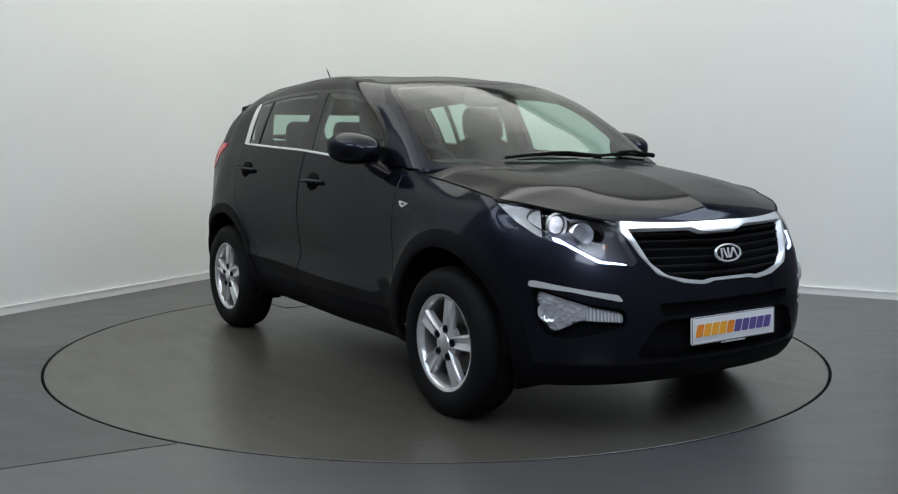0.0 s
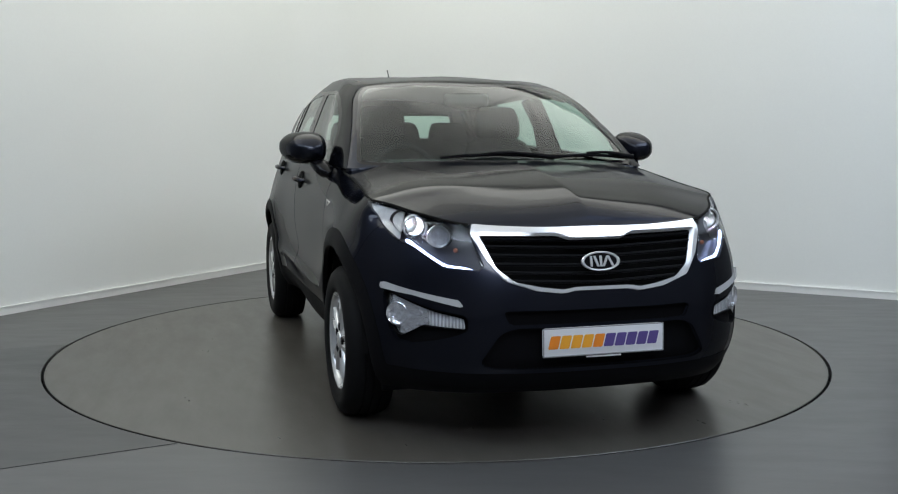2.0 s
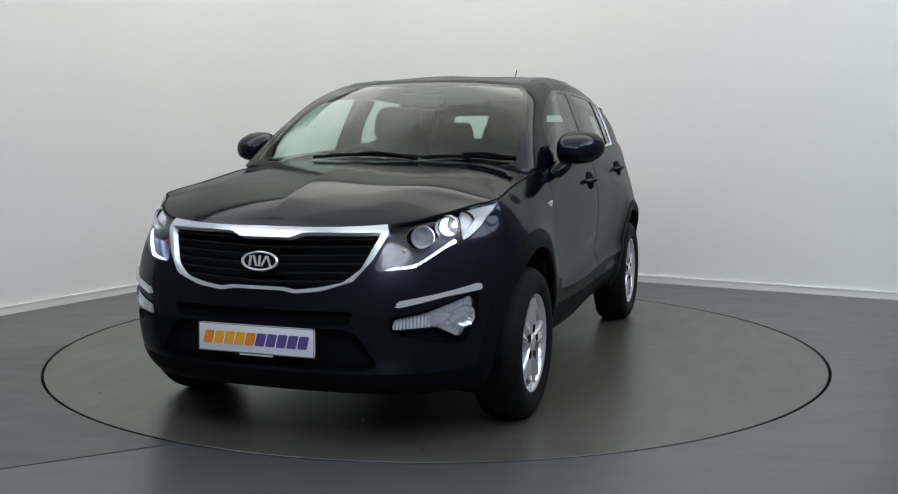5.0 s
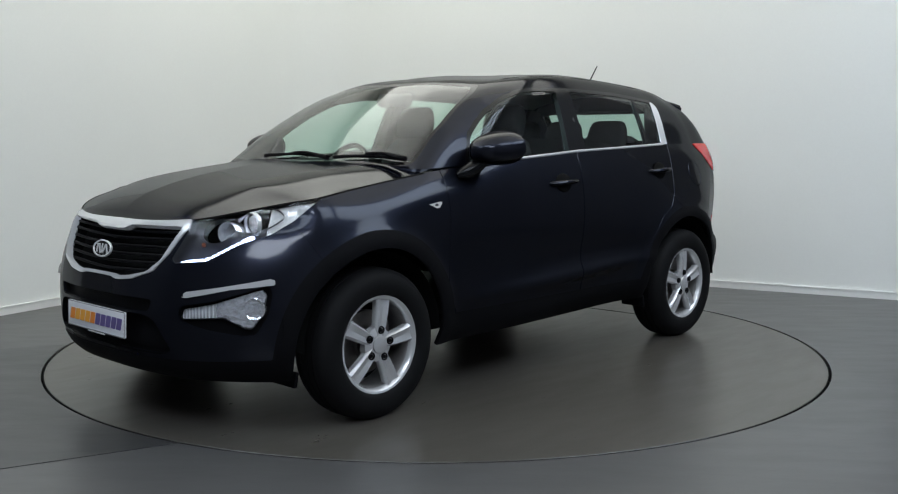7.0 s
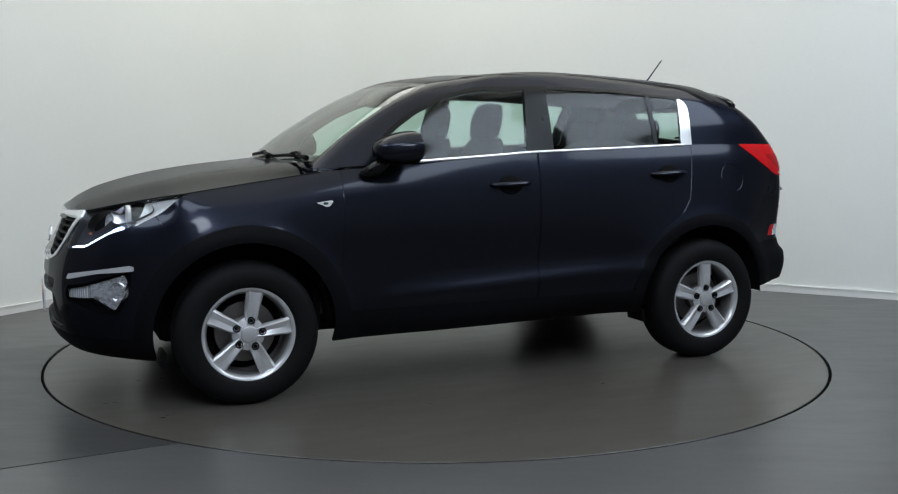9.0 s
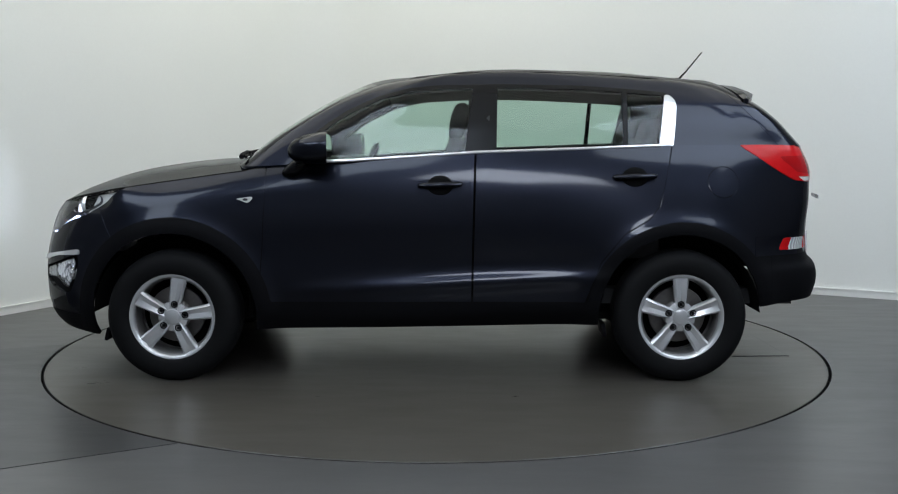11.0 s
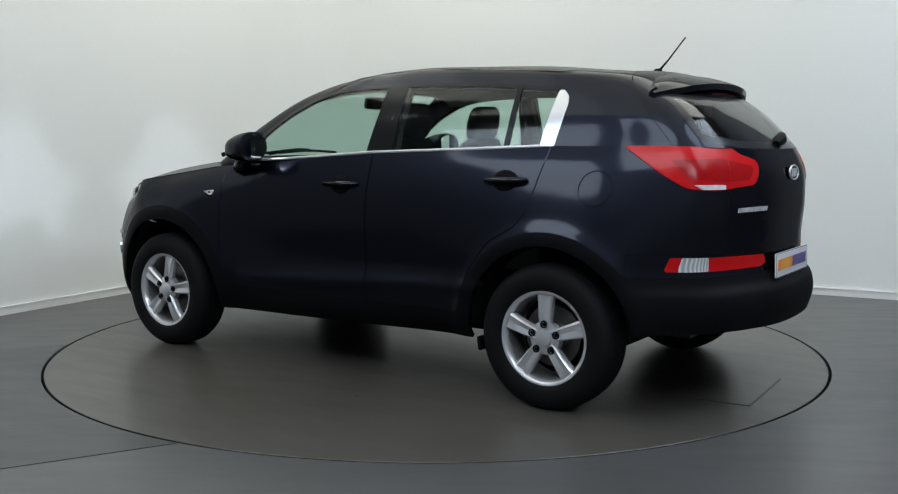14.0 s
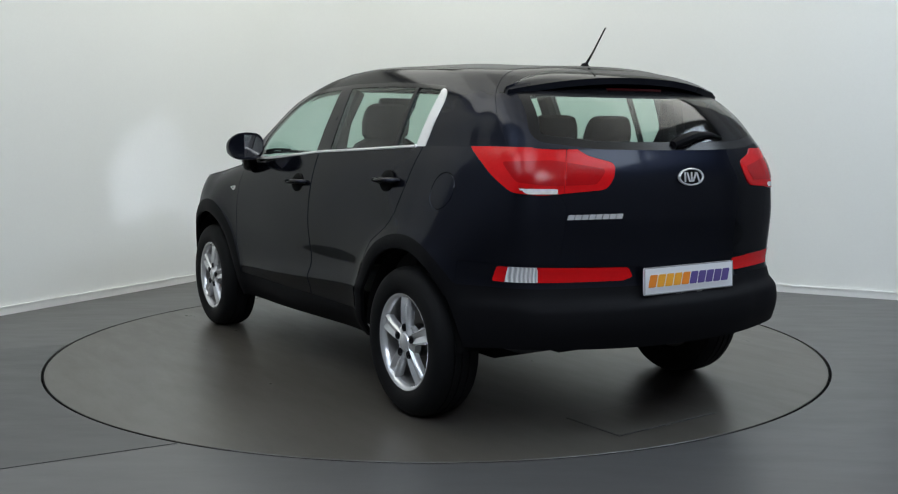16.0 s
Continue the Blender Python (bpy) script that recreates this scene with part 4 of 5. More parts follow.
    for side in (LEFT, RIGHT):
        pod = lamp_field(rounded(FOG_POD, 0.02), front_wrap, FRONT, side)
        piece, body = body.cut(pod)
        lamp_f = lamp_field(rounded(FOG_LAMP, 0.012), front_wrap, FRONT, side)
        lamp, rest = piece.cut(lamp_f)
        holder = sheet("fog_lamp", rest.push(-0.020), PLASTIC, car, -0.019, "clear fog and turn lamp in a black pod")
        lamp = lamp.inside(grown(lamp_f, -0.003))
        turn, fog = lamp.cut(lambda v: front_wrap(v)[:, 0] - 0.86)
        sheet("fog_reflector", fog.push(-0.016), FACET, holder, 0.02, "faceted bright reflector")
        sheet("turn_reflector", turn.push(-0.012), RIBBED, holder, 0.02, "ribbed clear turn lamp")
        sheet("cover", lamp.push(-0.004), LENS, holder, 0.008)
        s = 1 if side is LEFT else -1
        bm = bmesh.new()
        lathe(bm, [(0.045, -0.03), (0.046, 0.004), (0.040, 0.002), (0.025, -0.016), (0.001, -0.02)], 26, "X", pose(1.893, s * 0.775, 0.556, 0, 0, s * 38))
        part("fog_bowl", bm, FACET, holder, "round fog lamp bowl")
        strip = lamp_field(rounded(FOG_STRIP, 0.008), front_wrap, FRONT, side)
        sheet("chrome_strip", body.inside(strip).push(0.012), CHROME, car, 0.014, "chrome strip over the fog lamp")

    # tail lamps and bumper reflectors
    for side in (LEFT, RIGHT):
        s = 1 if side is LEFT else -1
        f = lamp_field(rounded(TAIL_LAMP, 0.035), rear_wrap, REAR, side)
        lamp, body = body.cut(f)
        lamp = lamp.inside(grown(f, -0.003)).push(0.004)
        clear, lamp = lamp.cut(polygon(TAIL_CLEAR, rear_wrap))
        inner, outer = lamp.cut(lambda v: rear_wrap(v)[:, 0] - 0.725)
        ob = sheet("tail_lamp", outer.inside(lambda v: 0.728 - rear_wrap(v)[:, 0]), RED, car, 0.012, "glossy red two-piece tail lamp")
        sheet("gate_lens", inner.inside(lambda v: rear_wrap(v)[:, 0] - 0.722), RED, ob, 0.012)
        sheet("reverse_lens", clear.inside(grown(polygon(TAIL_CLEAR, rear_wrap), -0.002)), CLEAR_LAMP, ob, 0.012, "clear reversing lens")
        band = polygon(rounded(TAIL_BAND, 0.02), rear_wrap)
        for piece in lamp.inside(band).push(0.0022).cut(lambda v: rear_wrap(v)[:, 0] - 0.725):
            sheet("light_band", piece.inside(lambda v: 0.006 - np.abs(rear_wrap(v)[:, 0] - 0.725)), RED_DEEP, ob, 0.003)
        f = lamp_field(rounded(REFLECT, 0.008), rear_wrap, REAR, side)
        ref, body = body.cut(f)
        ref = ref.inside(grown(f, -0.002)).push(0.002)
        clear, red = ref.cut(polygon(REFLECT_CLEAR, rear_wrap))
        ob = sheet("rear_reflector", red, RED, car, 0.012, "narrow red bumper lamp with a clear section")
        sheet("fog_lens", clear.inside(grown(polygon(REFLECT_CLEAR, rear_wrap), -0.001)), RIBBED, ob, 0.012, "ribbed clear lens")

    # cladding: arch mouldings, sills, chin and tail
    def clad(v):
        x, z = v[:, 0], v[:, 2]
        a = np.hypot(x - AXLE, z - 0.345) - 0.512
        b = np.hypot(x + AXLE, z - 0.345) - 0.488
        sill = np.where(np.abs(x) < AXLE, z - 0.415, np.where(x > 0, z - 0.335, z - 0.652))
        side = np.where(np.abs(v[:, 1]) > 0.6, np.minimum(a, b), 1.0)
        return np.minimum(side, sill)
    moulding, body = body.cut(clad)
    moulding = moulding.push(0.003)
    for side, (sgn) in ((LEFT, 1), (RIGHT, -1)):
        for nm, fx, lab in (("front_arch", lambda v: 0.80 - v[:, 0], "black plastic front arch moulding"), ("rear_arch", lambda v: v[:, 0] + 0.80, "black plastic rear arch moulding"),
                            ("sill", lambda v: np.abs(v[:, 0]) - 0.80, "black plastic sill cladding")):
            g = where(fx, lambda v, k=sgn: 0.0 - k * v[:, 1])
            ends = where(lambda v: v[:, 0] - 1.80, lambda v: -1.80 - v[:, 0])
            sheet(nm, moulding.inside(g).inside(ends), PLASTIC, car, 0.02, lab)
    sheet("chin", moulding.inside(lambda v: 1.802 - v[:, 0]), PLASTIC, car, 0.03, "black plastic chin under the front bumper")
    sheet("tail_cladding", moulding.inside(lambda v: v[:, 0] + 1.802), PLASTIC, car, 0.03, "black plastic lower rear bumper")

    # doors
    gap = 0.0040
    for side, s in ((LEFT, 1), (RIGHT, -1)):
        fd = where(polygon([(0.835, 1.25), (0.838, 0.95), (0.850, 0.72), (0.862, 0.55), (0.858, 0.3), (-0.237, 0.3), (-0.240, 0.6), (-0.252, 1.12), (-0.262, 1.3)], side_xz), side)
        rd = where(polygon([(-0.237, 0.3), (-0.240, 0.6), (-0.252, 1.12), (-0.262, 1.3), (-1.30, 1.3), (-1.276, 1.2), (-1.240, 1.04), (-1.205, 0.915), (-1.15, 0.845), (-1.02, 0.77),
                            (-0.90, 0.62), (-0.82, 0.40), (-0.80, 0.3)], side_xz), side)
        for f, nm, hx, hz, hy in ((fd, "front_door", -0.072, 1.020, 0.878), (rd, "rear_door", -1.075, 1.062, 0.845)):
            panel, body = body.cut(f)
            door = sheet(nm, panel.inside(grown(f, -gap * 1.4)), PAINT, car, 0.02, "dark navy metallic door with a bar handle")
            probe = low[np.unravel_index(np.argmin((low[..., 0] - hx) ** 2 + (low[..., 2] - hz) ** 2 + (low[..., 1] < 0) * 9), low.shape[:2])]
            y0 = probe[1]
            bm = bmesh.new()   # the cup behind the grip, its shade put in as a flat black dome
            bmesh.ops.create_uvsphere(bm, u_segments=24, v_segments=10, radius=1, matrix=pose(hx, s * (y0 + 0.003), hz, s * 11) @ Matrix.Diagonal((0.066, 0.014, 0.052, 1)))
            part("handle_cup_shade", bm, PIT, door, "recess behind the handle, its shade drawn as a black dome")
            bm = bmesh.new()
            tube(bm, [(hx + 0.108, s * (y0 - 0.004), hz + 0.0), (hx + 0.10, s * (y0 + 0.014), hz), (hx + 0.07, s * (y0 + 0.030), hz + 0.002), (hx, s * (y0 + 0.036), hz + 0.005),
                      (hx - 0.07, s * (y0 + 0.030), hz + 0.006), (hx - 0.10, s * (y0 + 0.014), hz + 0.006), (hx - 0.108, s * (y0 - 0.004), hz + 0.006)],
                 [0.012, 0.016, 0.018, 0.019, 0.018, 0.016, 0.012], 12, 0.75)
            part("handle", bm, PAINT, door, "body-coloured bar handle")
    # bumpers, wings and quarters
    split = where(lambda v: -(v[:, 0] - 1.60 - 0.55 * (v[:, 2] - 0.70)), lambda v: 1.2 - v[:, 0])
    bumper, body = body.cut(split)
    sheet("front_bumper", bumper.inside(grown(split, -gap)), PAINT, car, 0.02, "dark navy metallic front bumper")
    gate = where(polygon([(-0.7, 0.735), (-0.63, 0.735), (-0.60, 0.80), (-0.585, 0.98), (-0.62, 1.05), (-0.70, 1.3), (0.70, 1.3), (0.62, 1.05), (0.585, 0.98), (0.60, 0.80), (0.63, 0.735)], face_yz), REAR)
    panel, body = body.cut(gate)
    tailgate = sheet("tailgate", panel.inside(grown(gate, -gap)), PAINT, car, 0.02, "dark navy metallic tailgate")
    rear_b = where(lambda v: v[:, 2] - 0.752, lambda v: v[:, 0] + 1.70)
    panel, body = body.cut(rear_b)
    sheet("rear_bumper", panel.inside(grown(rear_b, -gap)), PAINT, car, 0.02, "dark navy metallic rear bumper")
    for side, s in ((LEFT, 1), (RIGHT, -1)):
        q = where(lambda v: -v[:, 0], lambda v, k=s: -k * v[:, 1])
        sheet("front_wing", body.inside(q), PAINT, car, 0.02, "dark navy metallic front wing")
        q = where(lambda v: v[:, 0], lambda v, k=s: -k * v[:, 1])
        panel = body.inside(q).largest()
        if s > 0:
            flap, panel = panel.cut(lambda v: np.hypot(v[:, 0] + 1.535, v[:, 2] - 1.035) - 0.082)
            quarter = sheet("rear_quarter", panel, PAINT, car, 0.02, "dark navy metallic rear quarter panel with a round fuel flap")
            sheet("fuel_flap", flap.inside(lambda v: np.hypot(v[:, 0] + 1.535, v[:, 2] - 1.035) - 0.0765), PAINT, quarter, 0.01, "round fuel flap")
        else:
            sheet("rear_quarter", panel, PAINT, car, 0.02, "dark navy metallic rear quarter panel")

    # bonnet, cowl
    sheet("bonnet", Skin.grid(hood_skin(shoulder), flip=True), PAINT, car, 0.02, "dark navy metallic bonnet with soft ridges")
    edge = shoulder[shoulder.shape[0] // 2:]
    edge = edge[(edge[:, 0] > 0.93) & (edge[:, 1] > 0.50)][::2]
    # shade in the gap beside the bonnet, put in as a thin black bar
    for s in (1, -1):
        bm = bmesh.new()
        tube(bm, [(p[0], s * (p[1] - 0.003), p[2] - 0.004) for p in edge], 0.0065, 6)
        part("bonnet_gap_line", bm, PIT, car, "dark gap along the bonnet, its shade drawn as a black bar")
    bm = bmesh.new()
    rows = []
    for y in np.linspace(-0.80, 0.80, 33):
        k = (y / 0.80) ** 2
        rows.append([bm.verts.new((1.10 - 0.20 * k, y, 1.10)), bm.verts.new((1.07 - 0.20 * k, y, 1.140 - 0.035 * k)), bm.verts.new((0.99 - 0.18 * k, y, 1.150 - 0.03 * k)), bm.verts.new((0.97 - 0.17 * k, y, 1.10))])
    for a, b in zip(rows, rows[1:]):
        for i in range(3):
            bm.faces.new((a[i], b[i], b[i + 1], a[i + 1]))
    part("cowl", bm, PLASTIC, car, "black plastic cowl under the windscreen")

    # glass and pillars
    screen = where(polygon(rounded([(-0.748, 1.135), (-0.60, 1.125), (0.60, 1.125), (0.748, 1.135), (0.694, 1.335), (0.626, 1.495), (0.565, 1.549), (0.30, 1.566), (-0.30, 1.566), (-0.565, 1.549), (-0.626, 1.495), (-0.694, 1.335)], 0.03), face_yz), lambda v: -v[:, 0])
    pane, cabin = cabin.cut(screen)
    band = pane.cut(grown(screen, -0.016))[1]
    ob = sheet("windscreen", pane.inside(grown(screen, -0.016)), GLASS, car, 0.005, "sloping tinted windscreen")
    ob.visible_shadow = False
    sheet("screen_border", band, GLOSS_BLACK, ob, 0.006, "black printed border")
    rear_glass = where(polygon(rounded([(-0.40, 1.213), (0, 1.208), (0.40, 1.213), (0.645, 1.245), (0.655, 1.29), (0.585, 1.475), (-0.585, 1.475), (-0.655, 1.29), (-0.645, 1.245)], 0.03), face_yz), lambda v: v[:, 0] + 1.5)
    pane, cabin = cabin.cut(rear_glass)
    band = pane.cut(grown(rear_glass, -0.035))[1]
    ob = sheet("rear_window", pane.inside(grown(rear_glass, -0.035)), GLASS, car, 0.005, "tinted rear window in a black border")
    ob.visible_shadow = False
    sheet("window_border", band, GLOSS_BLACK, ob, 0.006, "black printed border")
    gate_up = where(lambda v: (v[:, 0] + 1.57) + (1.535 - v[:, 2]) * 0.90, lambda v: v[:, 0] + 1.3)
    # black strip added behind the tailgate gap so that no light shows through
    sheet("tailgate_gap_backing", cabin.inside(where(grown(gate_up, 0.02), lambda v: -0.02 - gate_up(v))).push(-0.015), PIT, tailgate, 0, "black strip added behind the tailgate gap to block light")
    panel, cabin = cabin.cut(gate_up)
    sheet("tailgate_frame", panel.inside(grown(gate_up, -gap)), PAINT, tailgate, 0.02, "upper tailgate frame round the glass")
    for side, s in ((LEFT, 1), (RIGHT, -1)):
        win = where(polygon(rounded(WINDOW, 0.02), side_xz), lambda v, k=s: 0.5 - k * v[:, 1])
        trim = where(polygon(D_TRIM, side_xz), lambda v, k=s: 0.5 - k * v[:, 1])
        piece, cabin = cabin.cut(trim)
        sheet("pillar_trim", piece.inside(grown(trim, -0.002)).push(0.003), CHROME, car, 0.012, "satin silver trim on the rear pillar")
        seal = where(grown(polygon(WINDOW, side_xz), 0.020), lambda v, k=s: 0.5 - k * v[:, 1])
        piece, cabin = cabin.cut(seal)
        pane, rubber = piece.cut(win)
        pillar_b = polygon([(-0.185, 1.1), (-0.255, 1.6), (-0.375, 1.6), (-0.360, 1.1)], side_xz)
        bar = polygon([(-1.020, 1.1), (-1.034, 1.6), (-1.060, 1.6), (-1.046, 1.1)], side_xz)
        sheet("window_seal", rubber, GLOSS_BLACK, car, 0.015, "black rubber window surround")
        post, pane = pane.cut(pillar_b)
        sheet("door_pillar", post, GLOSS_BLACK, car, 0.03, "black pillar between the doors")
        post, pane = pane.cut(bar)
        sheet("division_bar", post.push(0.002), GLOSS_BLACK, car, 0.02, "black division bar of the rear door window")
        for nm, g in (("front_door_window", lambda v: -0.27 - v[:, 0]), ("rear_door_window", where(lambda v: v[:, 0] + 0.27, lambda v: -1.04 - v[:, 0])), ("quarter_window", lambda v: v[:, 0] + 1.04)):
            ob = sheet(nm, pane.inside(g).push(-0.003), GLASS, car, 0.004, "tinted side window")
            ob.visible_shadow = False
        # chrome line along the foot of the windows
        edge = [p for p in up[0] if s * p[1] > 0.5 and -1.235 < p[0] < 0.60]
        edge = sorted(edge, key=lambda p: p[0])[::3]
        bm = bmesh.new()
        tube(bm, [(p[0], p[1] + s * (0.004 + 0.008 * max(0.0, min(1.0, (p[0] + 0.5) / 0.6))), 0.003 + np.interp(p[0], [-1.213, -0.807, -0.254, 0.079, 0.40, 0.62], [1.221, 1.205, 1.186, 1.164, 1.144, 1.136])) for p in edge], 0.0085, 8, 0.95)
        part("window_chrome", bm, CHROME, car, "thin chrome line under the side windows")
        # raised roof edge
        bm = bmesh.new()
        tube(bm, [(x, s * float(np.interp(x, [-1.45, -1.2, -0.6, -0.18, 0.05], [0.53, 0.565, 0.585, 0.585, 0.555])), float(np.interp(x, [-1.45, -1.2, -0.6, -0.35, -0.18, 0.05, 0.14], [1.553, 1.578, 1.609, 1.609, 1.604, 1.583, 1.562])) + 0.003)
                  for x in np.linspace(-1.45, 0.10, 30)], 0.010, 8, 0.7)
        part("roof_channel", bm, GLOSS_BLACK, car, "dark roof channel strip")
        # sail in front of the door glass, mirror
        bm = mirror_body(s)
        mir = part("door_mirror", bm, PAINT, car, "dark rounded door mirror")
        bm = bmesh.new()
        prism(bm, [(0.100 * math.copysign(abs(math.cos(a)) ** 0.75, math.cos(a)), 0.066 * math.copysign(abs(math.sin(a)) ** 0.8, math.sin(a))) for a in np.linspace(0, 2 * math.pi, 28, endpoint=False)], 0.004,
              facing(0.501, s * 0.955, 1.215, 180 - s * 6))
        part("mirror_glass", bm, MIRROR, mir, "mirror glass")
        bm = bmesh.new()
        tube(bm, [(0.735, s * 0.838, 1.078), (0.70, s * 0.858, 1.092), (0.655, s * 0.880, 1.118), (0.615, s * 0.910, 1.150)], [0.020, 0.044, 0.048, 0.034], 14, 0.8)
        part("mirror_foot", bm, GLOSS_BLACK, mir, "black mirror foot")
        # side repeater on the wing
        bm = bmesh.new()
        prism(bm, rounded([(0.042, 0.004), (-0.034, 0.015), (-0.044, 0.009), (-0.026, -0.014), (-0.01, -0.017)], 0.006), 0.006, facing(0.935, s * 0.886, 0.948, s * 90) @ pose(0, 0, 0, 0, 0 if s < 0 else 180, 0) @ pose(0, 0, -0.006 if s > 0 else 0), 0.0)
        rep = part("side_repeater", bm, CLEAR_LAMP, car, "small clear repeater lamp in a silver bezel")
        bm = bmesh.new()
        bmesh.ops.create_uvsphere(bm, u_segments=12, v_segments=8, radius=1, matrix=pose(0.930, s * 0.8915, 0.948) @ Matrix.Diagonal((0.014, 0.003, 0.007, 1)))
        part("repeater_bulb", bm, LAMP_DARK, rep)
    sheet("roof", cabin, PAINT, car, 0.02, "dark navy metallic roof and pillars")
    lining = Skin.grid(up[26:], flip=True).inside(lambda v: 1.50 - v[:, 2]).inside(lambda v: np.maximum(v[:, 0] - 0.28, -1.62 - v[:, 0]))
    sheet("headlining", lining.push(-0.035), LINING, car, 0, "grey cloth headlining")

    # spoiler over the rear window
    bm = bmesh.new()
    rows = []
    for y in np.linspace(-0.625, 0.625, 33):
        k = abs(y) / 0.625
        lip = -1.842 + 0.125 * k ** 2.6
        zt = 1.533 - 0.062 * k ** 2.2
        base = -1.60 - 0.09 * k ** 2
        zb = 1.576 - 0.108 * k ** 3
        rows.append([bm.verts.new(p) for p in ((base, y, zb), ((base + lip) / 2, y, (zb + zt) / 2 + 0.010), (lip + 0.02, y, zt + 0.004), (lip, y, zt - 0.006), (lip + 0.004, y, zt - 0.034),
                                               (lip + 0.05, y, zt - 0.046), (-1.765 + 0.10 * k ** 2.6, y, zt - 0.066), (base, y, zb - 0.03))])
    for a, b in zip(rows, rows[1:]):
        for i in range(8):
            bm.faces.new((a[i], b[i], b[(i + 1) % 8], a[(i + 1) % 8]))
    bm.faces.new(rows[0])
    bm.faces.new(rows[-1][::-1])
    sp = part("spoiler", bm, PAINT, car, "dark roof spoiler over the rear window")
    bm = bmesh.new()
    tube(bm, [(-1.815, y, 1.476) for y in (-0.16, 0.0, 0.16)], 0.006, 6)
    part("brake_light", bm, RED_DARK, sp, "narrow high brake light")

    # wipers, antenna
    front_glass = up[:, np.abs(up[0, :, 1]) < 0.78].reshape(-1, 3)
    front_glass = front_glass[front_glass[:, 0] > 0.3]

    def on_screen(y, z, off):
        """A point just before the windscreen at the given place across and height."""
        near = front_glass[np.argsort((front_glass[:, 1] - y) ** 2 + (front_glass[:, 2] - z) ** 2)[:4]]
        return (float(near[:, 0].mean()) + off, y, z + off * 0.8)
    for tip, root in ((-0.34, 0.25), (0.26, 0.73)):
        bm = bmesh.new()
        mid = (tip + root) / 2
        pts = [on_screen(tip + (root - 0.04 - tip) * t, 1.160 + 0.010 * math.sin(math.pi * t) - 0.012 * abs(tip + (root - tip) * t), 0.012) for t in np.linspace(0, 1, 13)]
        tube(bm, pts, 0.007, 6, 1.3)
        wp = part("wiper", bm, PLASTIC, car, "black windscreen wiper")
        bm = bmesh.new()
        tube(bm, [on_screen(root, 1.140, 0.03), on_screen(root - 0.06, 1.148, 0.030), on_screen(mid + 0.08, 1.168, 0.026), on_screen(mid, 1.170, 0.022)], [0.014, 0.011, 0.008, 0.007], 8)
        part("wiper_arm", bm, PLASTIC, wp)
        bm = bmesh.new()
        box(bm, (0.024, 0.07, 0.018), pose(*on_screen(mid, 1.170, 0.018)), 0.008, 2)
        part("wiper_clip", bm, PLASTIC, wp)
    bm = bmesh.new()
    tube(bm, [(-2.095, 0.03, 1.232), (-2.098, -0.03, 1.252), (-2.075, -0.12, 1.272), (-2.045, -0.24, 1.276), (-2.0, -0.36, 1.262)], [0.020, 0.030, 0.024, 0.014, 0.008], 10, 0.9)
    part("rear_wiper", bm, PLASTIC, car, "black rear wiper")
    bm = bmesh.new()
    lathe(bm, [(0.001, 0.034), (0.012, 0.030), (0.018, 0.018), (0.034, 0.004), (0.036, -0.012)], 20, "Z", pose(-1.47, 0, 1.585) @ Matrix.Diagonal((1.5, 0.9, 1, 1)))
    an = part("antenna", bm, PLASTIC, car, "short black roof antenna")
    bm = bmesh.new()
    tube(bm, [(-1.475, 0, 1.605), (-1.522, 0, 1.655), (-1.614, 0, 1.768)], [0.007, 0.0045, 0.0035], 8)
    part("mast", bm, PLASTIC, an)

    # plates, badges, lettering
    number_plate(car, facing(2.192, 0, 0.462, 0, 2), "white front show plate with orange and purple bars")
    number_plate(car, facing(-2.176, 0.0, 0.670, 180, 2), "white rear show plate with orange and purple bars")
    badge(car, facing(-2.172, 0, 1.098, 180, 4), 0.150, 0.075)
    nm = bmesh.new()
    prism(nm, [(-0.001, -0.001), (0.001, -0.001), (0.001, 0.001), (-0.001, 0.001)], 0.001, facing(-2.150, 0.49, 0.947, 180 - 10))
    name_plate = part("model_lettering", nm, CHROME, car, "small chrome lettering shown as bars")
    letters(name_plate, 8, 0.25, 0.020, facing(-2.136, 0.49, 0.947, 180 - 12), [CHROME], 0.3, 0.004)
    # mud flaps, underside, exhaust
    for s in (1, -1):
        bm = bmesh.new()
        box(bm, (0.02, 0.16, 0.07), pose(-0.93, s * 0.78, 0.262, 0, 8, 0), 0.006, 2)
        part("mud_flap", bm, PLASTIC, car, "black rubber mud flap")
        bm = bmesh.new()
        box(bm, (0.02, 0.16, 0.07), pose(1.70, s * 0.72, 0.225, 0, -14, 0), 0.006, 2)
        part("air_deflector", bm, PLASTIC, car, "black rubber air deflector")
    bm = bmesh.new()
    box(bm, (3.3, 1.24, 0.12), pose(0.05, 0, 0.33), 0.04, 2)
    box(bm, (0.42, 1.05, 0.07), pose(-1.74, 0, 0.388), 0.03, 2)
    part("underbody", bm, PIT, car, "dark underbody")

    # inside
    bm = bmesh.new()
    box(bm, (0.03, 1.50, 0.80), pose(0.94, 0, 0.70), 0.01, 1)
    part("firewall", bm, PIT, car, "dark firewall")
    bm = bmesh.new()
    box(bm, (2.9, 1.44, 0.08), pose(-0.5, 0, 0.42))
    part("cabin_floor", bm, TRIM, car, "dark carpeted cabin floor")
    bm = bmesh.new()
    box(bm, (0.42, 1.44, 0.34), pose(0.70, 0, 0.93), 0.08, 4)
    dash = part("dashboard", bm, TRIM, car, "dark plastic dashboard")
    bm = bmesh.new()
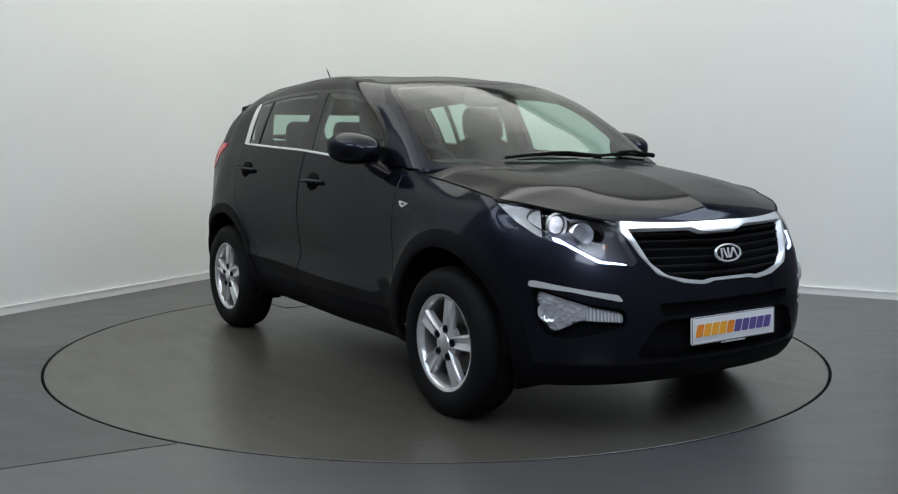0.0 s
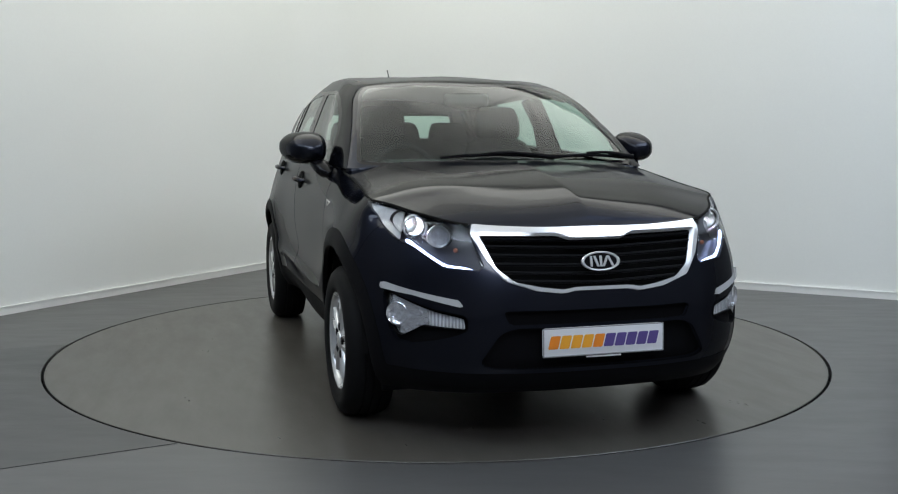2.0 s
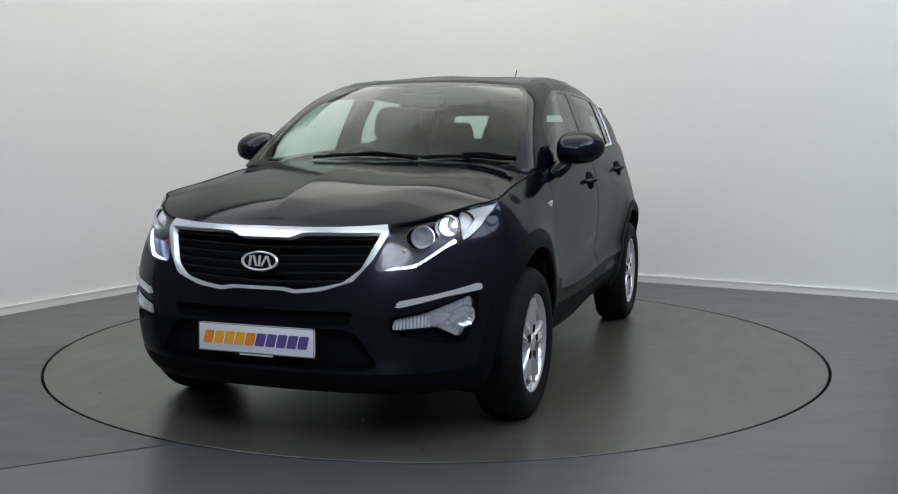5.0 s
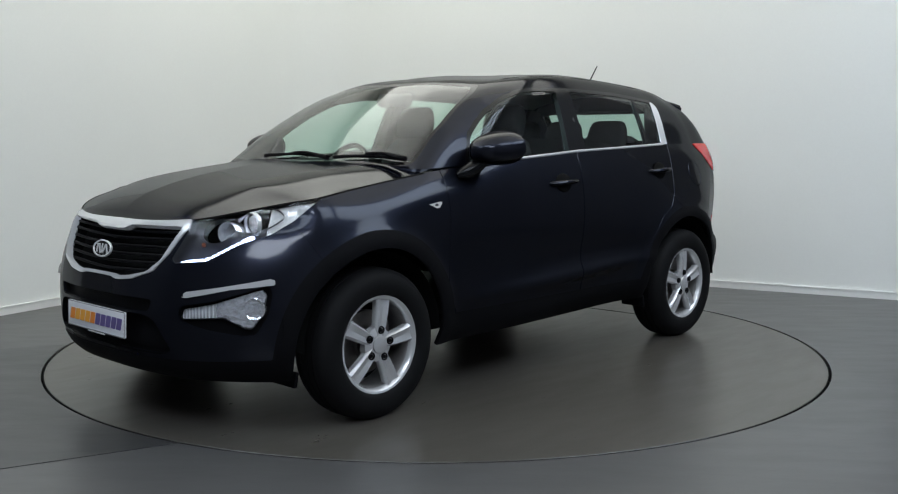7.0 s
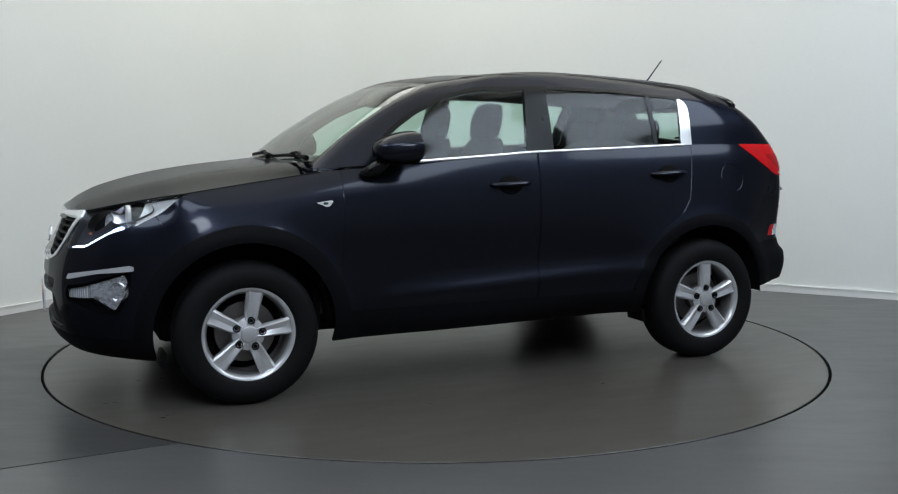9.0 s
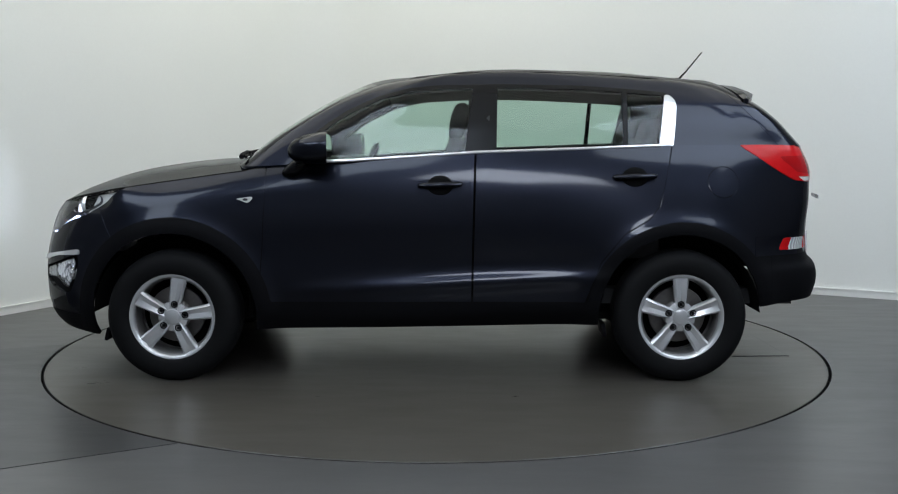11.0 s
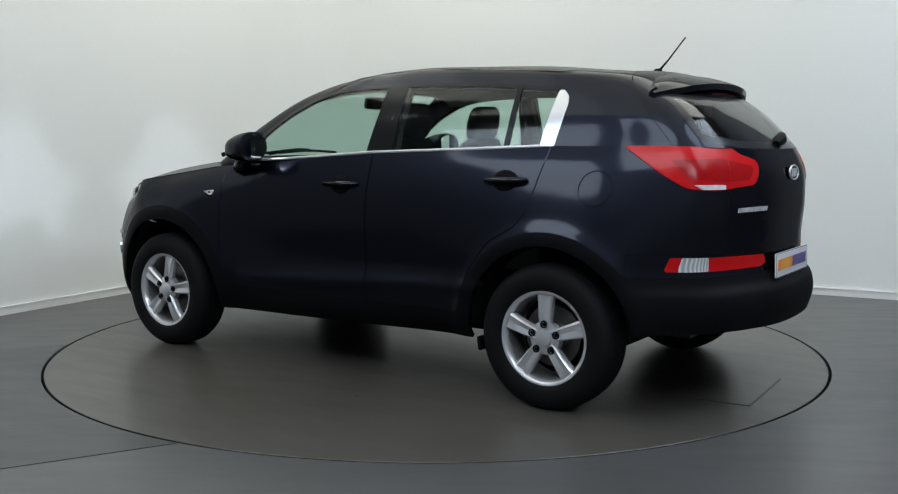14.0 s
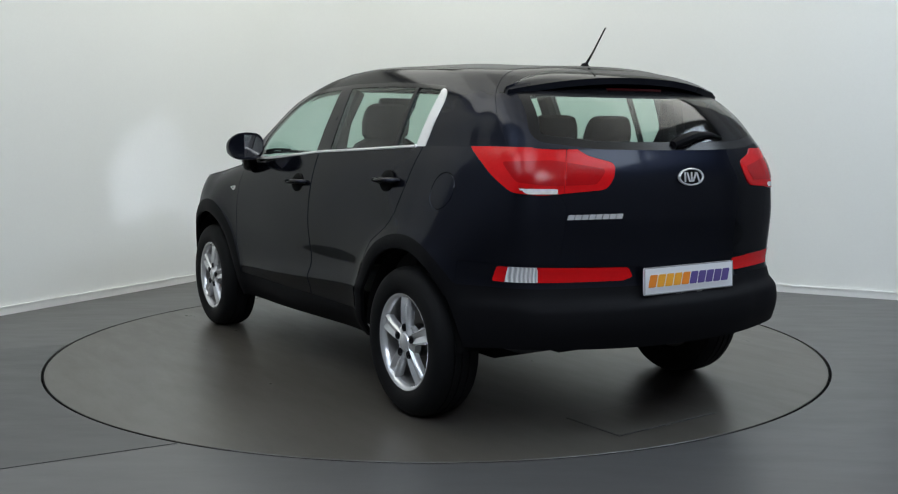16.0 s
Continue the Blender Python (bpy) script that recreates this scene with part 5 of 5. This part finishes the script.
    box(bm, (0.16, 0.36, 0.07), pose(0.60, -0.36, 1.115), 0.03, 3)
    part("instrument_hood", bm, TRIM, dash)
    bm = bmesh.new()
    m = pose(0.42, -0.37, 1.055, 0, 66, 0)
    ring = [m @ Vector((0.18 * math.cos(2 * math.pi * k / 32), 0.18 * math.sin(2 * math.pi * k / 32), 0)) for k in range(33)]
    tube(bm, ring, 0.015, 10)
    wheel = part("steering_wheel", bm, TRIM, car, "dark steering wheel")
    bm = bmesh.new()
    lathe(bm, [(0.001, -0.02), (0.06, -0.02), (0.065, 0.02), (0.001, 0.03)], 20, "Z", m)
    box(bm, (0.05, 0.33, 0.016), m, 0.006, 2)
    part("hub_pad", bm, TRIM, wheel)
    seat(car, 0.16, 0.37, 0.50)
    seat(car, 0.16, -0.37, 0.50)
    seat(car, -0.90, 0.0, 1.24, bench=True)
    bm = bmesh.new()
    box(bm, (0.05, 0.26, 0.075), pose(0.36, 0, 1.475, 0, -14, 0), 0.02, 3)
    part("rear_view_mirror", bm, TRIM, car, "dark inside mirror")
    bm = bmesh.new()
    box(bm, (0.55, 1.20, 0.02), pose(-1.60, 0, 1.02), 0.006, 1)
    part("parcel_cover", bm, TRIM, car, "dark luggage cover")
    for s in (1, -1):
        bm = bmesh.new()
        tube(bm, [(-0.31, s * 0.76, 1.15), (-0.32, s * 0.715, 1.35), (-0.33, s * 0.63, 1.51)], [0.05, 0.045, 0.04], 10)
        part("pillar_lining", bm, TRIM, car, "dark pillar lining")
        bm = bmesh.new()
        tube(bm, [(-1.40, s * 0.60, 1.20), (-1.50, s * 0.55, 1.30), (-1.54, s * 0.50, 1.46)], [0.07, 0.065, 0.05], 10)
        part("pillar_lining", bm, TRIM, car, "dark rear pillar lining")
        bm = bmesh.new()
        box(bm, (0.55, 0.05, 0.32), pose(-1.66, s * 0.60, 1.08, 0, 0, s * 12), 0.02, 2)
        part("luggage_lining", bm, TRIM, car, "dark luggage bay lining")
        bm = bmesh.new()
        box(bm, (1.95, 0.05, 0.50), pose(-0.25, s * 0.765, 0.88), 0.02, 2)
        part("door_lining", bm, TRIM, car, "dark door lining")
    wheel_parts(car)
    return car


table = turntable()
car = build_car()

# heading of the turntable in degrees, second by second
HEADING = [(0.0, -56.85), (0.5, -58.8), (1.0, -62.7), (1.5, -67.95), (2.0, -74.15), (2.5, -80.1), (3.0, -86.3), (3.5, -92.2), (4.0, -98.4), (4.5, -104.3), (5.5, -116.3),
           (6.3, -125.9), (7.0, -134.25), (7.5, -140.05), (8.0, -145.9), (8.5, -151.7), (9.0, -157.5), (10.0, -169.2), (11.0, -180.9), (11.5, -186.7), (12.0, -192.3), (12.5, -198.0),
           (13.0, -203.7), (13.5, -209.4), (14.0, -215.1), (14.5, -220.8), (15.0, -226.65), (15.5, -232.5), (16.0, -238.45)]
CAR_ON_TABLE = pose(0.045, 0.052, 0)


def motions():
    walk(table, [(t, pose(0, 0, 0, 0, 0, a)) for t, a in HEADING])
    walk(car, [(t, pose(0, 0, 0, 0, 0, a) @ CAR_ON_TABLE) for t, a in HEADING])


motions()
